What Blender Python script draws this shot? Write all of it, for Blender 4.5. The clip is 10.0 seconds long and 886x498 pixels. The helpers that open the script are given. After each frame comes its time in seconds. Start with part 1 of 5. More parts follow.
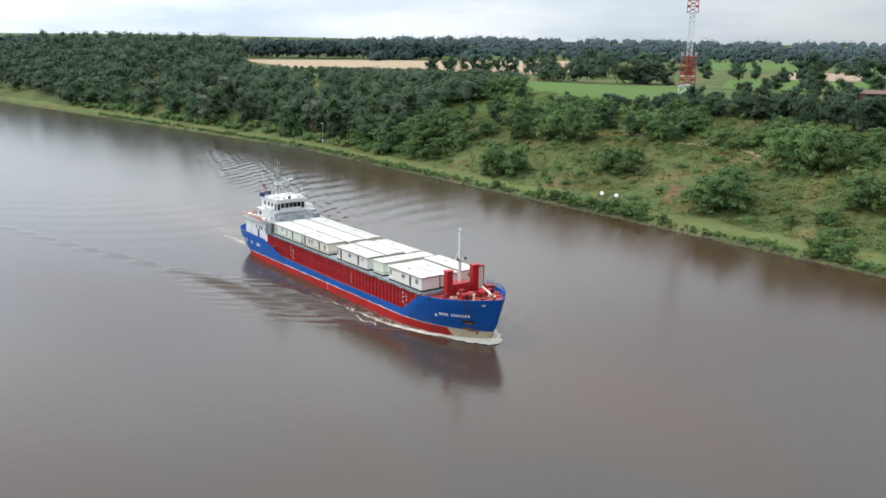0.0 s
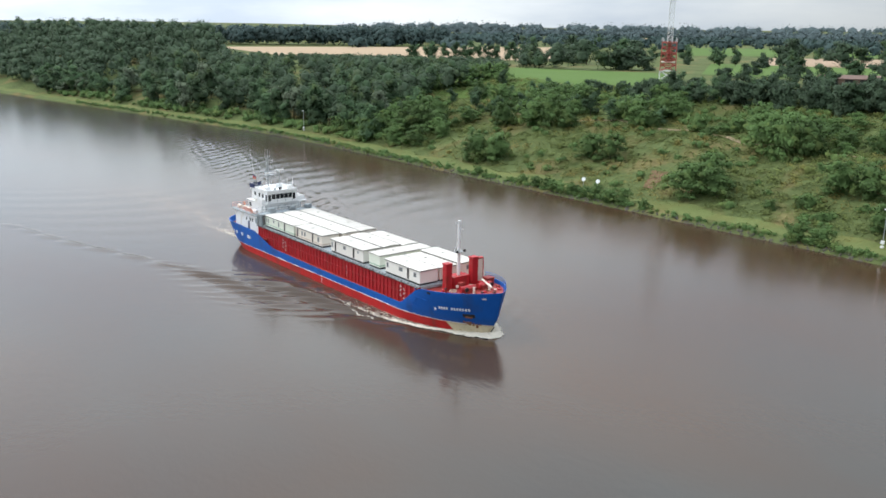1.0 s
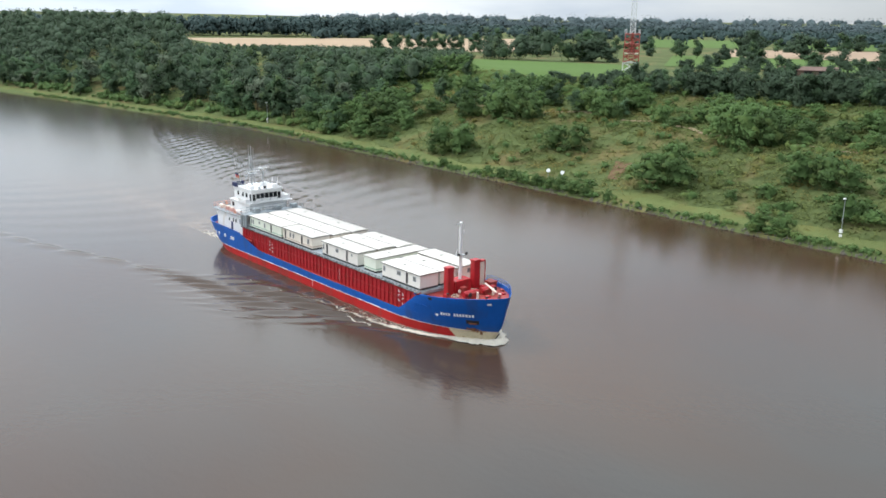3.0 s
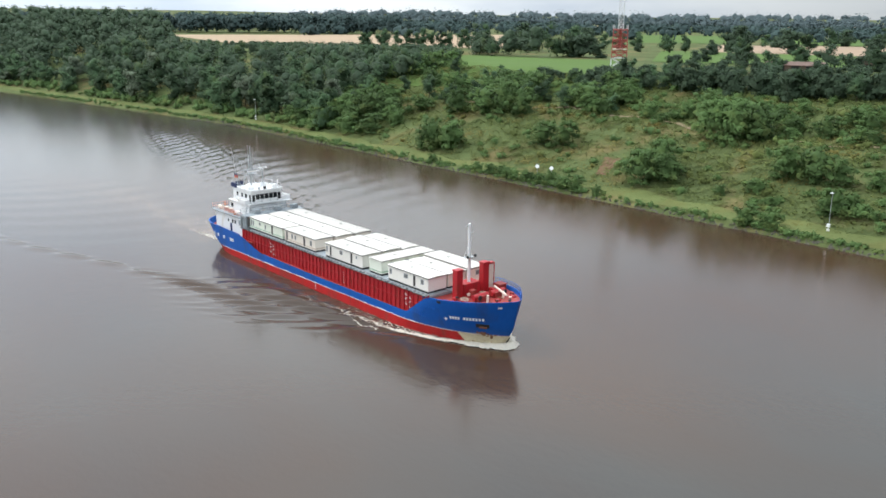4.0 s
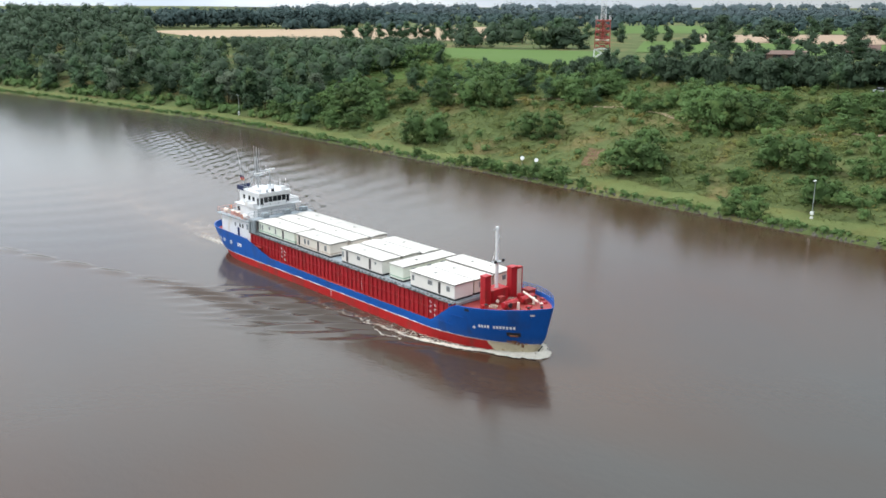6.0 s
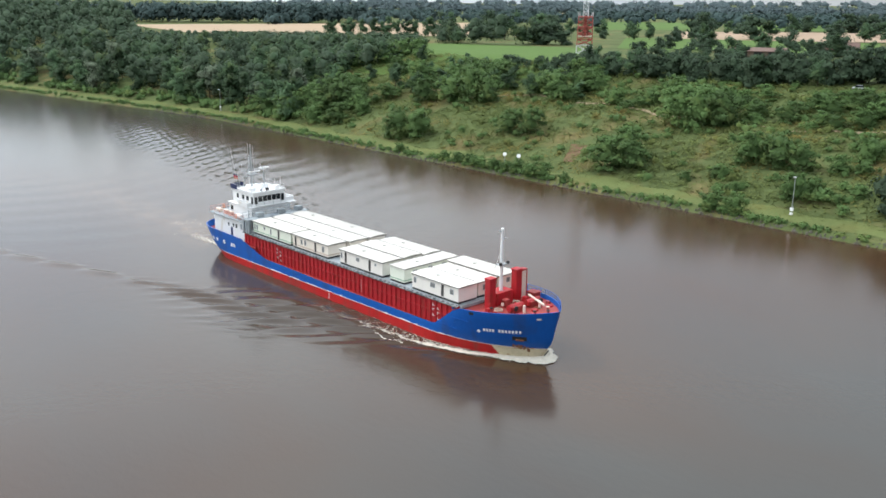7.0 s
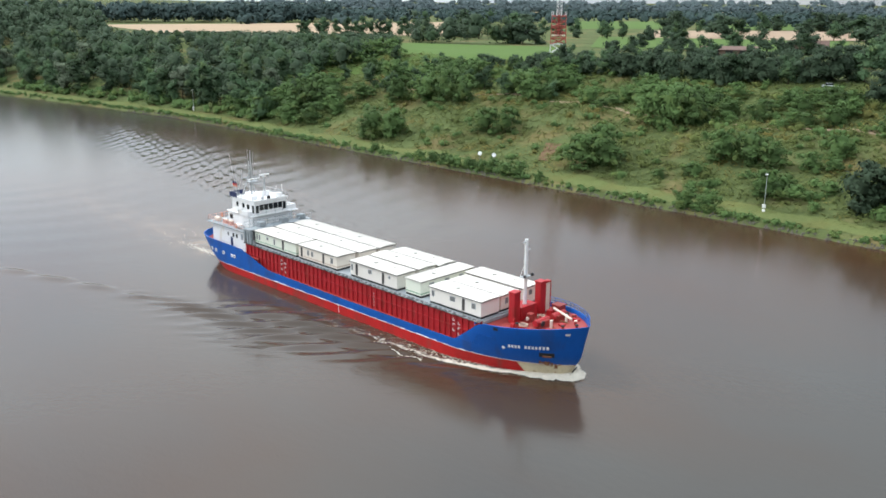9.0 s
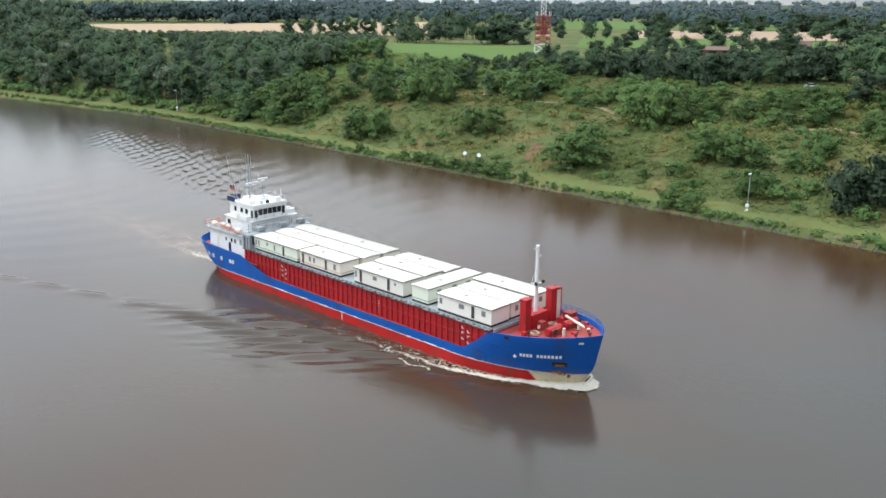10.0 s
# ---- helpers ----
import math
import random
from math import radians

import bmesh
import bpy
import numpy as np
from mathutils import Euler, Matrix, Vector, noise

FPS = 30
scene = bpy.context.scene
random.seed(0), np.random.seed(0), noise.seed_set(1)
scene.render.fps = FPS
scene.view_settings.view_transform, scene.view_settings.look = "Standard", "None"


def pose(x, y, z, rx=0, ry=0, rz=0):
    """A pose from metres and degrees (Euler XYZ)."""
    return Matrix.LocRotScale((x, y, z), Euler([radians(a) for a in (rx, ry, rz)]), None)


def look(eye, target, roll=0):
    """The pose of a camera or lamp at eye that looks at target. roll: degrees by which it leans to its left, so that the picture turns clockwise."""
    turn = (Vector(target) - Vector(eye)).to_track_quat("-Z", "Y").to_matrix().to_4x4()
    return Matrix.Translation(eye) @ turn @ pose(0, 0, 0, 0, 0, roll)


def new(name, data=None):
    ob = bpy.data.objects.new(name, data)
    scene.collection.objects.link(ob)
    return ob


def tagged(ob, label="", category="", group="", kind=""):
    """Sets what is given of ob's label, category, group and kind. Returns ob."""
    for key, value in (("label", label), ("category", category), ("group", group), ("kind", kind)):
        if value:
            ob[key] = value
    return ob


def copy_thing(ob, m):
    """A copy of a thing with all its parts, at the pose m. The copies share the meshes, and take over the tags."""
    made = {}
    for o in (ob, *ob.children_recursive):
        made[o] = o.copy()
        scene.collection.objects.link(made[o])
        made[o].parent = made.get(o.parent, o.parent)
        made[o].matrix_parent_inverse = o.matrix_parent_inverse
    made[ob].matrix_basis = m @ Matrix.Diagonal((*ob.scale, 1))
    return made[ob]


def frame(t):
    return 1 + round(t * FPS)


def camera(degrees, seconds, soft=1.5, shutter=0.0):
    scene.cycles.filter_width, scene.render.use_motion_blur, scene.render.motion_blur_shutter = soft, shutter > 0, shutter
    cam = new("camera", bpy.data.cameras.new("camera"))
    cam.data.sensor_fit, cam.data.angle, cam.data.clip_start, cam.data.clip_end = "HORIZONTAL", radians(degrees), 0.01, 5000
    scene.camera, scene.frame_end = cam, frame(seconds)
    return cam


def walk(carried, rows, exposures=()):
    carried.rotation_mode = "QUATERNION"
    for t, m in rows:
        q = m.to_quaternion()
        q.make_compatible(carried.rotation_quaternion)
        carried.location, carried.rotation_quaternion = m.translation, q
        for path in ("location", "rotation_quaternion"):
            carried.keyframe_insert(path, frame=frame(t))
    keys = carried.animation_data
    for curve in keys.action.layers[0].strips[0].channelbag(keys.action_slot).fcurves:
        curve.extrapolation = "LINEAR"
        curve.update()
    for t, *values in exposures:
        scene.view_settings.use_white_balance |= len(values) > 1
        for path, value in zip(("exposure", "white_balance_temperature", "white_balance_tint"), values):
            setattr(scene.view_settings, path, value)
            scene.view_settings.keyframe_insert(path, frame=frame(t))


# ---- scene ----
cam = camera(53.0, 10.0, soft=1.65)
EYE = (96.41, -84.55, 45.17)
TURN = [
    (0, 76.679, -0.928, 52.930), (0.5, 76.432, -0.870, 52.313), (1, 75.861, -0.815, 51.736),
    (1.5, 75.708, -0.983, 51.253), (2, 75.536, -1.065, 50.677), (2.5, 75.474, -0.927, 50.101),
    (3, 75.368, -0.927, 49.495), (4.5, 74.956, -0.696, 48.635), (5, 74.609, -0.577, 48.626),
    (5.5, 74.706, -0.295, 48.265), (7, 74.447, -0.496, 46.603), (7.5, 74.445, -0.547, 46.282),
    (8, 74.526, -0.547, 45.810), (8.5, 74.762, -0.472, 45.753), (9, 74.423, -0.413, 44.974),
    (9.5, 74.301, -0.517, 44.546), (10, 74.436, -0.492, 44.012)]
walk(cam, [(t, pose(*EYE, rx, ry, rz)) for t, rx, ry, rz in TURN], exposures=[(0, 0.26), (1.5, 0.33), (4.5, 0.36), (10, 0.38)])

# ---- light: bright overcast sky, weak broad sun ----
world = bpy.data.worlds.new("sky")
scene.world = world
world.use_nodes = True
wn, wl = world.node_tree.nodes, world.node_tree.links
for n in list(wn):
    wn.remove(n)
SUN_EL, SUN_AZ = radians(50), radians(205)


def wnode(kind, **kw):
    n = wn.new(kind)
    for k, v in kw.items():
        n.inputs[k].default_value = v
    return n


sky = wn.new("ShaderNodeTexSky")
sky.sky_type, sky.sun_disc = "NISHITA", False
sky.sun_elevation, sky.sun_rotation = SUN_EL, radians(90) - SUN_AZ
sky.air_density, sky.dust_density = 1.0, 3.0
wtc = wn.new("ShaderNodeTexCoord")
wmap = wn.new("ShaderNodeMapping")
wmap.inputs["Scale"].default_value = (1.0, 1.0, 4.5)
wnoise = wnode("ShaderNodeTexNoise", Scale=2.6, Detail=7.0, Roughness=0.55)
wramp = wn.new("ShaderNodeValToRGB")
wramp.color_ramp.elements[0].position, wramp.color_ramp.elements[0].color = 0.36, (8.9, 10.4, 12.3, 1)
wramp.color_ramp.elements[1].position, wramp.color_ramp.elements[1].color = 0.62, (13.8, 14.8, 15.4, 1)
wmix = wn.new("ShaderNodeMix")
wmix.data_type = "RGBA"
wmix.inputs[0].default_value = 0.86
wbg = wnode("ShaderNodeBackground", Strength=0.15)
wout = wn.new("ShaderNodeOutputWorld")
wl.new(wtc.outputs["Generated"], wmap.inputs["Vector"])
wl.new(wmap.outputs["Vector"], wnoise.inputs["Vector"])
wl.new(wnoise.outputs["Fac"], wramp.inputs["Fac"])
wl.new(sky.outputs["Color"], wmix.inputs[6])
wl.new(wramp.outputs["Color"], wmix.inputs[7])
# overcast: the zenith is three times as bright as the horizon, the sun's side brighter than the other
wdot = wn.new("ShaderNodeVectorMath")
wdot.operation = "DOT_PRODUCT"
wdot.inputs[1].default_value = (0.38 * math.cos(SUN_AZ - 0.07), 0.38 * math.sin(SUN_AZ - 0.07), 0.95)
wadd = wn.new("ShaderNodeMath")
wadd.operation, wadd.use_clamp = "ADD", True
wadd.inputs[1].default_value = 0.23
wtint = wn.new("ShaderNodeVectorMath")
wtint.operation = "SCALE"
wl.new(wtc.outputs["Generated"], wdot.inputs[0])
wl.new(wdot.outputs["Value"], wadd.inputs[0])
wl.new(wmix.outputs[2], wtint.inputs[0])
wl.new(wadd.outputs[0], wtint.inputs["Scale"])
wl.new(wtint.outputs["Vector"], wbg.inputs["Color"])
wl.new(wbg.outputs["Background"], wout.inputs["Surface"])

sun = new("sun", bpy.data.lights.new("sun", "SUN"))
sun.data.energy, sun.data.angle, sun.data.color = 1.4, radians(14), (1.0, 0.97, 0.92)
sun.matrix_world = look((0, 0, 0), (-math.cos(SUN_EL) * math.cos(SUN_AZ), -math.cos(SUN_EL) * math.sin(SUN_AZ), -math.sin(SUN_EL)))


# ---- materials ----
def material(name, base, rough=0.6, metal=0.0, vary=0.15, scale=1.0, fine=12.0, second=None, patch=0.0,
             bump=0.0, bump_scale=20.0, island=0.0, objrand=0.0, stretch=(1, 1, 1), ior=1.45, coat=0.0, gloss=0.5):
    """base colour varied at two scales; second: a colour that shows in patches (patch 0..1);
    island, objrand: brightness spread from piece to piece and from thing to thing."""
    m = bpy.data.materials.new(name)
    m.use_nodes = True
    nt = m.node_tree
    ns, ln = nt.nodes, nt.links
    b = ns["Principled BSDF"]
    b.inputs["Roughness"].default_value, b.inputs["Metallic"].default_value = rough, metal
    b.inputs["IOR"].default_value = ior
    b.inputs["Specular IOR Level"].default_value = gloss
    tc = ns.new("ShaderNodeTexCoord")
    mp = ns.new("ShaderNodeMapping")
    mp.inputs["Scale"].default_value = stretch
    ln.new(tc.outputs["Object"], mp.inputs["Vector"])

    def noise_at(s, detail=4.0):
        n = ns.new("ShaderNodeTexNoise")
        n.inputs["Scale"].default_value, n.inputs["Detail"].default_value = s, detail
        ln.new(mp.outputs["Vector"], n.inputs["Vector"])
        return n.outputs["Fac"]

    def maths(op, a, c):
        n = ns.new("ShaderNodeMath")
        n.operation = op
        for i, v in enumerate((a, c)):
            if isinstance(v, (int, float)):
                n.inputs[i].default_value = v
            else:
                ln.new(v, n.inputs[i])
        return n.outputs[0]

    coarse, grain = noise_at(scale), noise_at(scale * fine, 3.0)
    value = maths("ADD", maths("MULTIPLY", maths("SUBTRACT", coarse, 0.5), vary * 2.6), maths("MULTIPLY", maths("SUBTRACT", grain, 0.5), vary * 2.0))
    value = maths("ADD", value, 1.0)
    if island:
        g = ns.new("ShaderNodeNewGeometry")
        value = maths("MULTIPLY", value, maths("ADD", maths("MULTIPLY", g.outputs["Random Per Island"], island * 2), 1 - island))
    if objrand:
        o = ns.new("ShaderNodeObjectInfo")
        value = maths("MULTIPLY", value, maths("ADD", maths("MULTIPLY", o.outputs["Random"], objrand * 2), 1 - objrand))
    col = ns.new("ShaderNodeMix")
    col.data_type = "RGBA"
    col.inputs[6].default_value = (*base, 1)
    col.inputs[7].default_value = (*(second or base), 1)
    if second:
        r = ns.new("ShaderNodeMapRange")
        r.inputs["From Min"].default_value, r.inputs["From Max"].default_value = 0.62 - 0.3 * patch, 0.72 - 0.2 * patch
        ln.new(noise_at(scale * 1.7, 6.0), r.inputs["Value"])
        ln.new(r.outputs["Result"], col.inputs[0])
    else:
        col.inputs[0].default_value = 0.0
    mul = ns.new("ShaderNodeVectorMath")
    mul.operation = "SCALE"
    ln.new(col.outputs[2], mul.inputs[0])
    ln.new(value, mul.inputs["Scale"])
    ln.new(mul.outputs["Vector"], b.inputs["Base Color"])
    if coat:
        b.inputs["Coat Weight"].default_value = coat
    if bump:
        bp = ns.new("ShaderNodeBump")
        bp.inputs["Strength"].default_value, bp.inputs["Distance"].default_value = bump, 0.05
        ln.new(noise_at(bump_scale, 3.0), bp.inputs["Height"])
        ln.new(bp.outputs["Normal"], b.inputs["Normal"])
    return m


def water_material():
    m = bpy.data.materials.new("canal_water")
    m.use_nodes = True
    ns, ln = m.node_tree.nodes, m.node_tree.links
    b = ns["Principled BSDF"]
    b.inputs["IOR"].default_value = 1.33
    b.inputs["Specular IOR Level"].default_value = 0.53
    b.inputs["Roughness"].default_value = 0.15
    geo = ns.new("ShaderNodeNewGeometry")

    def noise_of(scale, detail, stretch):
        mp = ns.new("ShaderNodeMapping")
        mp.inputs["Scale"].default_value = stretch
        mp.inputs["Rotation"].default_value = (0, 0, radians(25))
        ln.new(geo.outputs["Position"], mp.inputs["Vector"])
        n = ns.new("ShaderNodeTexNoise")
        n.inputs["Scale"].default_value, n.inputs["Detail"].default_value = scale, detail
        ln.new(mp.outputs["Vector"], n.inputs["Vector"])
        return n.outputs["Fac"]

    ramp = ns.new("ShaderNodeValToRGB")
    ramp.color_ramp.elements[0].position, ramp.color_ramp.elements[0].color = 0.3, (0.057, 0.0272, 0.0120, 1)
    ramp.color_ramp.elements[1].position, ramp.color_ramp.elements[1].color = 0.8, (0.048, 0.043, 0.036, 1)
    # the screw stirs up pale silt behind the stern, which drifts and thins out
    obj = ns.new("ShaderNodeTexCoord")
    osep = ns.new("ShaderNodeSeparateXYZ")
    ln.new(obj.outputs["Object"], osep.inputs[0])
    silt = ns.new("ShaderNodeMix")
    silt.data_type = "RGBA"
    silt.inputs[7].default_value = (0.20, 0.135, 0.088, 1)
    ln.new(ramp.outputs["Color"], silt.inputs[6])
    ln.new(silt.outputs[2], b.inputs["Base Color"])
    # calm water is smooth; towards the straight reach beside the far bank the wind ruffles it, in patches
    def maths(op, u, v, clamp=False):
        n = ns.new("ShaderNodeMath")
        n.operation, n.use_clamp = op, clamp
        for i, w in enumerate((u, v)):
            if isinstance(w, (int, float)):
                n.inputs[i].default_value = w
            else:
                ln.new(w, n.inputs[i])
        return n.outputs[0]

    sep = ns.new("ShaderNodeSeparateXYZ")
    ln.new(geo.outputs["Position"], sep.inputs[0])
    along = maths("MULTIPLY", maths("MULTIPLY", maths("SUBTRACT", -79, osep.outputs["X"]), 1 / 3, True), maths("MULTIPLY", maths("ADD", osep.outputs["X"], 165), 1 / 85, True))
    across = maths("SUBTRACT", 1.0, maths("MULTIPLY", maths("ABSOLUTE", osep.outputs["Y"], 0), 1 / 8.5, True), True)
    clouds = maths("MULTIPLY", maths("SUBTRACT", noise_of(0.22, 5, (1, 1.6, 1)), 0.38), 4.0, True)
    ln.new(maths("MULTIPLY", maths("MULTIPLY", along, across), maths("MULTIPLY", clouds, 0.8)), silt.inputs[0])
    # the fairway carries brown silt; at the near side, in the far bend and ahead, reflected sky is put into the colour
    # as grey
    sky_grey = maths("ADD", maths("MULTIPLY", maths("MULTIPLY", maths("SUBTRACT", -10, sep.outputs["Y"]), 1 / 30, True), 0.12), maths("MULTIPLY", maths("MULTIPLY", maths("SUBTRACT", -110, sep.outputs["X"]), 1 / 140, True), 0.28))
    sky_grey = maths("ADD", sky_grey, maths("MULTIPLY", maths("MULTIPLY", maths("SUBTRACT", sep.outputs["X"], 25), 1 / 50, True), maths("MULTIPLY", maths("MULTIPLY", maths("SUBTRACT", 62, sep.outputs["Y"]), 1 / 40, True), 0.5)))
    ln.new(maths("ADD", maths("SUBTRACT", noise_of(0.012, 4, (1, 2.2, 1)), 0.06), sky_grey), ramp.inputs["Fac"])
    reach = maths("MULTIPLY", maths("MULTIPLY", maths("ADD", sep.outputs["X"], 130), 1 / 150, True), maths("MULTIPLY", maths("SUBTRACT", sep.outputs["Y"], 8), 1 / 55, True))
    calmer = maths("ADD", maths("MULTIPLY", maths("MULTIPLY", maths("SUBTRACT", 5, sep.outputs["X"]), 1 / 60, True), 1.0), 0.0)
    reach = maths("MULTIPLY", reach, calmer)
    ruffle = maths("MULTIPLY", reach, maths("MULTIPLY", maths("SUBTRACT", noise_of(0.02, 3, (1, 1.8, 1)), 0.25), 3.0, True))
    b1 = ns.new("ShaderNodeBump")
    b1.inputs["Strength"].default_value, b1.inputs["Distance"].default_value = 0.42, 0.06
    ln.new(maths("MULTIPLY", noise_of(0.55, 4, (1, 1.6, 1)), maths("SUBTRACT", maths("ADD", maths("MULTIPLY", ruffle, 4.5), 1.0), maths("MULTIPLY", maths("MULTIPLY", maths("MULTIPLY", maths("ADD", sep.outputs["X"], 60), 1 / 80, True), maths("MULTIPLY", maths("SUBTRACT", sep.outputs["Y"], 15), 1 / 40, True)), 0.72))), b1.inputs["Height"])
    b2 = ns.new("ShaderNodeBump")
    b2.inputs["Strength"].default_value, b2.inputs["Distance"].default_value = 0.34, 0.02
    ln.new(noise_of(3.0, 3, (1, 1.5, 1)), b2.inputs["Height"])
    ln.new(b1.outputs["Normal"], b2.inputs["Normal"])
    ln.new(b2.outputs["Normal"], b.inputs["Normal"])
    return m


def leafy(m, share=0.22):
    """Lets light pass through leaves: a share of the surface is translucent, in the same colour."""
    ns, ln = m.node_tree.nodes, m.node_tree.links
    b, out = ns["Principled BSDF"], ns["Material Output"]
    tr, mix = ns.new("ShaderNodeBsdfTranslucent"), ns.new("ShaderNodeMixShader")
    ln.new(b.inputs["Base Color"].links[0].from_socket, tr.inputs["Color"])
    mix.inputs[0].default_value = share
    ln.new(b.outputs[0], mix.inputs[1])
    ln.new(tr.outputs[0], mix.inputs[2])
    ln.new(mix.outputs[0], out.inputs["Surface"])
    return m


WATER = water_material()
LAND = material("slope_grass", (0.086, 0.109, 0.041), 0.95, vary=0.40, scale=0.04, fine=16, second=(0.142, 0.12, 0.052), patch=0.36, bump=0.6, bump_scale=1.5, gloss=0.1)
STRIP = material("mown_grass", (0.116, 0.14, 0.05), 0.95, vary=0.22, scale=0.08, fine=20, second=(0.12, 0.13, 0.045), patch=0.4, bump=0.4, bump_scale=3, gloss=0.1)
STONE = material("revetment_stone", (0.075, 0.070, 0.055), 0.9, vary=0.4, scale=0.6, fine=6, bump=0.8, bump_scale=3, objrand=0.3)
FIELD_GREEN = material("pasture", (0.092, 0.148, 0.042), 0.95, vary=0.10, scale=0.012, fine=30, gloss=0.1)
FIELD_WHEAT = material("ripe_grain", (0.37, 0.275, 0.185), 0.95, vary=0.10, scale=0.01, fine=30, stretch=(1, 3, 1), gloss=0.1)
FIELD_STUBBLE = material("stubble", (0.34, 0.25, 0.175), 0.95, vary=0.12, scale=0.012, fine=30, stretch=(3, 1, 1), gloss=0.1)
BARK = material("bark", (0.075, 0.060, 0.045), 0.95, vary=0.3, scale=0.8, bump=0.5, bump_scale=8, gloss=0.1)
LEAF_TREE = leafy(material("tree_leaves", (0.059, 0.103, 0.05), 0.65, vary=0.16, scale=0.09, fine=12, second=(0.09, 0.13, 0.05), patch=0.38, island=0.09, objrand=0.42, gloss=0.1))
LEAF_SILVER = leafy(material("willow_leaves", (0.11, 0.14, 0.09), 0.65, vary=0.2, scale=0.3, fine=5, island=0.35, objrand=0.2, gloss=0.1))
LEAF_GREY = leafy(material("ash_leaves", (0.068, 0.104, 0.061), 0.65, vary=0.16, scale=0.06, fine=12, second=(0.088, 0.124, 0.058), patch=0.3, island=0.09, objrand=0.3, gloss=0.1))
LEAF_BUSH = leafy(material("bush_leaves", (0.076, 0.13, 0.042), 0.65, vary=0.18, scale=0.12, fine=10, second=(0.114, 0.154, 0.046), patch=0.34, island=0.1, objrand=0.28, gloss=0.1))
LEAF_DARK = leafy(material("hedge_leaves", (0.049, 0.077, 0.044), 0.65, vary=0.18, scale=0.3, fine=5, island=0.1, objrand=0.2, gloss=0.1))
# distance haze is put into these two leaf colours as blue, more in the second
LEAF_FAR_TINT = leafy(material("far_tint_leaves", (0.052, 0.082, 0.076), 0.7, vary=0.16, scale=0.02, fine=14, island=0.12, gloss=0.1))
LEAF_HAZE_TINT = leafy(material("haze_tint_leaves", (0.088, 0.118, 0.122), 0.8, vary=0.14, scale=0.01, fine=14, island=0.1, gloss=0.1))
SCRUB = leafy(material("scrub_leaves", (0.112, 0.138, 0.043), 0.8, vary=0.34, scale=0.05, fine=10, island=0.14, second=(0.182, 0.156, 0.048), patch=0.40, gloss=0.1))
BLUE = material("blue_topsides", (0.006, 0.090, 0.375), 0.45, vary=0.10, scale=0.25, fine=10, second=(0.016, 0.075, 0.27), patch=0.3, stretch=(1, 1, 0.4), bump=0.03, bump_scale=1.2, gloss=0.3)
RED = material("red_bottom_paint", (0.45, 0.02, 0.02), 0.5, vary=0.2, scale=0.3, fine=9, second=(0.3, 0.035, 0.03), patch=0.32, stretch=(1.2, 1, 0.35), gloss=0.25)
COAMING = material("red_coaming_paint", (0.4, 0.014, 0.02), 0.5, vary=0.2, scale=0.5, fine=9, second=(0.29, 0.02, 0.018), patch=0.35, stretch=(1, 1, 0.35))
DECKRED = material("red_deck_paint", (0.300, 0.036, 0.030), 0.6, vary=0.2, scale=0.5, fine=8, second=(0.30, 0.06, 0.05), patch=0.3)
WHITE = material("white_paint", (0.80, 0.80, 0.80), 0.4, vary=0.05, scale=0.5, fine=8, second=(0.70, 0.66, 0.60), patch=0.12, stretch=(1, 1, 0.3))
GREY = material("grey_deck_paint", (0.29, 0.325, 0.345), 0.6, vary=0.15, scale=0.5, fine=8, second=(0.26, 0.27, 0.27), patch=0.3)
STEEL = material("galvanised_steel", (0.42, 0.44, 0.45), 0.45, 0.6, vary=0.15, scale=1)
PATCH = material("worn_white_bow_paint", (0.60, 0.52, 0.36), 0.6, vary=0.18, scale=0.6, fine=6, second=(0.36, 0.22, 0.11), patch=0.12)
RUST = material("rust", (0.20, 0.085, 0.045), 0.85, vary=0.35, scale=1.0, fine=6)
RUST_THIN = material("thin_rust", (0.30, 0.155, 0.085), 0.8, vary=0.35, scale=1.5, fine=6)
DARK = material("black_rubber", (0.02, 0.02, 0.022), 0.6, vary=0.2)
GLASS = material("dark_window_glass", (0.015, 0.018, 0.022), 0.06, vary=0.1)
ROOFING = material("unit_roof", (0.55, 0.52, 0.475), 0.5, vary=0.05, scale=0.4, fine=8, second=(0.44, 0.41, 0.36), patch=0.3, objrand=0.22)
ROOF_GREY = material("grey_unit_roof", (0.43, 0.42, 0.39), 0.55, vary=0.08, scale=0.4, fine=8)
WALL_CREAM = material("cream_cladding", (0.8, 0.73, 0.64), 0.5, vary=0.05, scale=0.5, fine=8, objrand=0.05)
WALL_WHITE = material("white_cladding", (0.8, 0.76, 0.7), 0.5, vary=0.05, scale=0.5, fine=8, objrand=0.05)
WALL_MINT = material("mint_cladding", (0.74, 0.77, 0.66), 0.5, vary=0.05, scale=0.5, fine=8)
TRIM_GREEN = material("green_trim", (0.28, 0.42, 0.30), 0.5, vary=0.1)
TRIM_TAN = material("tan_trim", (0.52, 0.40, 0.31), 0.5, vary=0.1)
FOAM = material("foam", (0.58, 0.53, 0.45), 0.8, vary=0.15, scale=1.5, island=0.15)
RIM = material("worn_dark_steel", (0.055, 0.055, 0.06), 0.6, vary=0.35, scale=1.2, fine=5, second=(0.26, 0.26, 0.26), patch=0.5)
# panes of the mobile homes: plain mid grey, paler than the ship's windows
PANE_GREY = material("grey_pane_glass", (0.20, 0.20, 0.195), 0.12, vary=0.15, scale=2.0)
DOORWAY = material("dark_door", (0.055, 0.050, 0.047), 0.5, vary=0.2, scale=1.0)
EAVE = material("dark_eave_trim", (0.13, 0.12, 0.11), 0.6, vary=0.15)
WORN = material("worn_pale_paint", (0.62, 0.55, 0.52), 0.6, vary=0.2, scale=1.5)
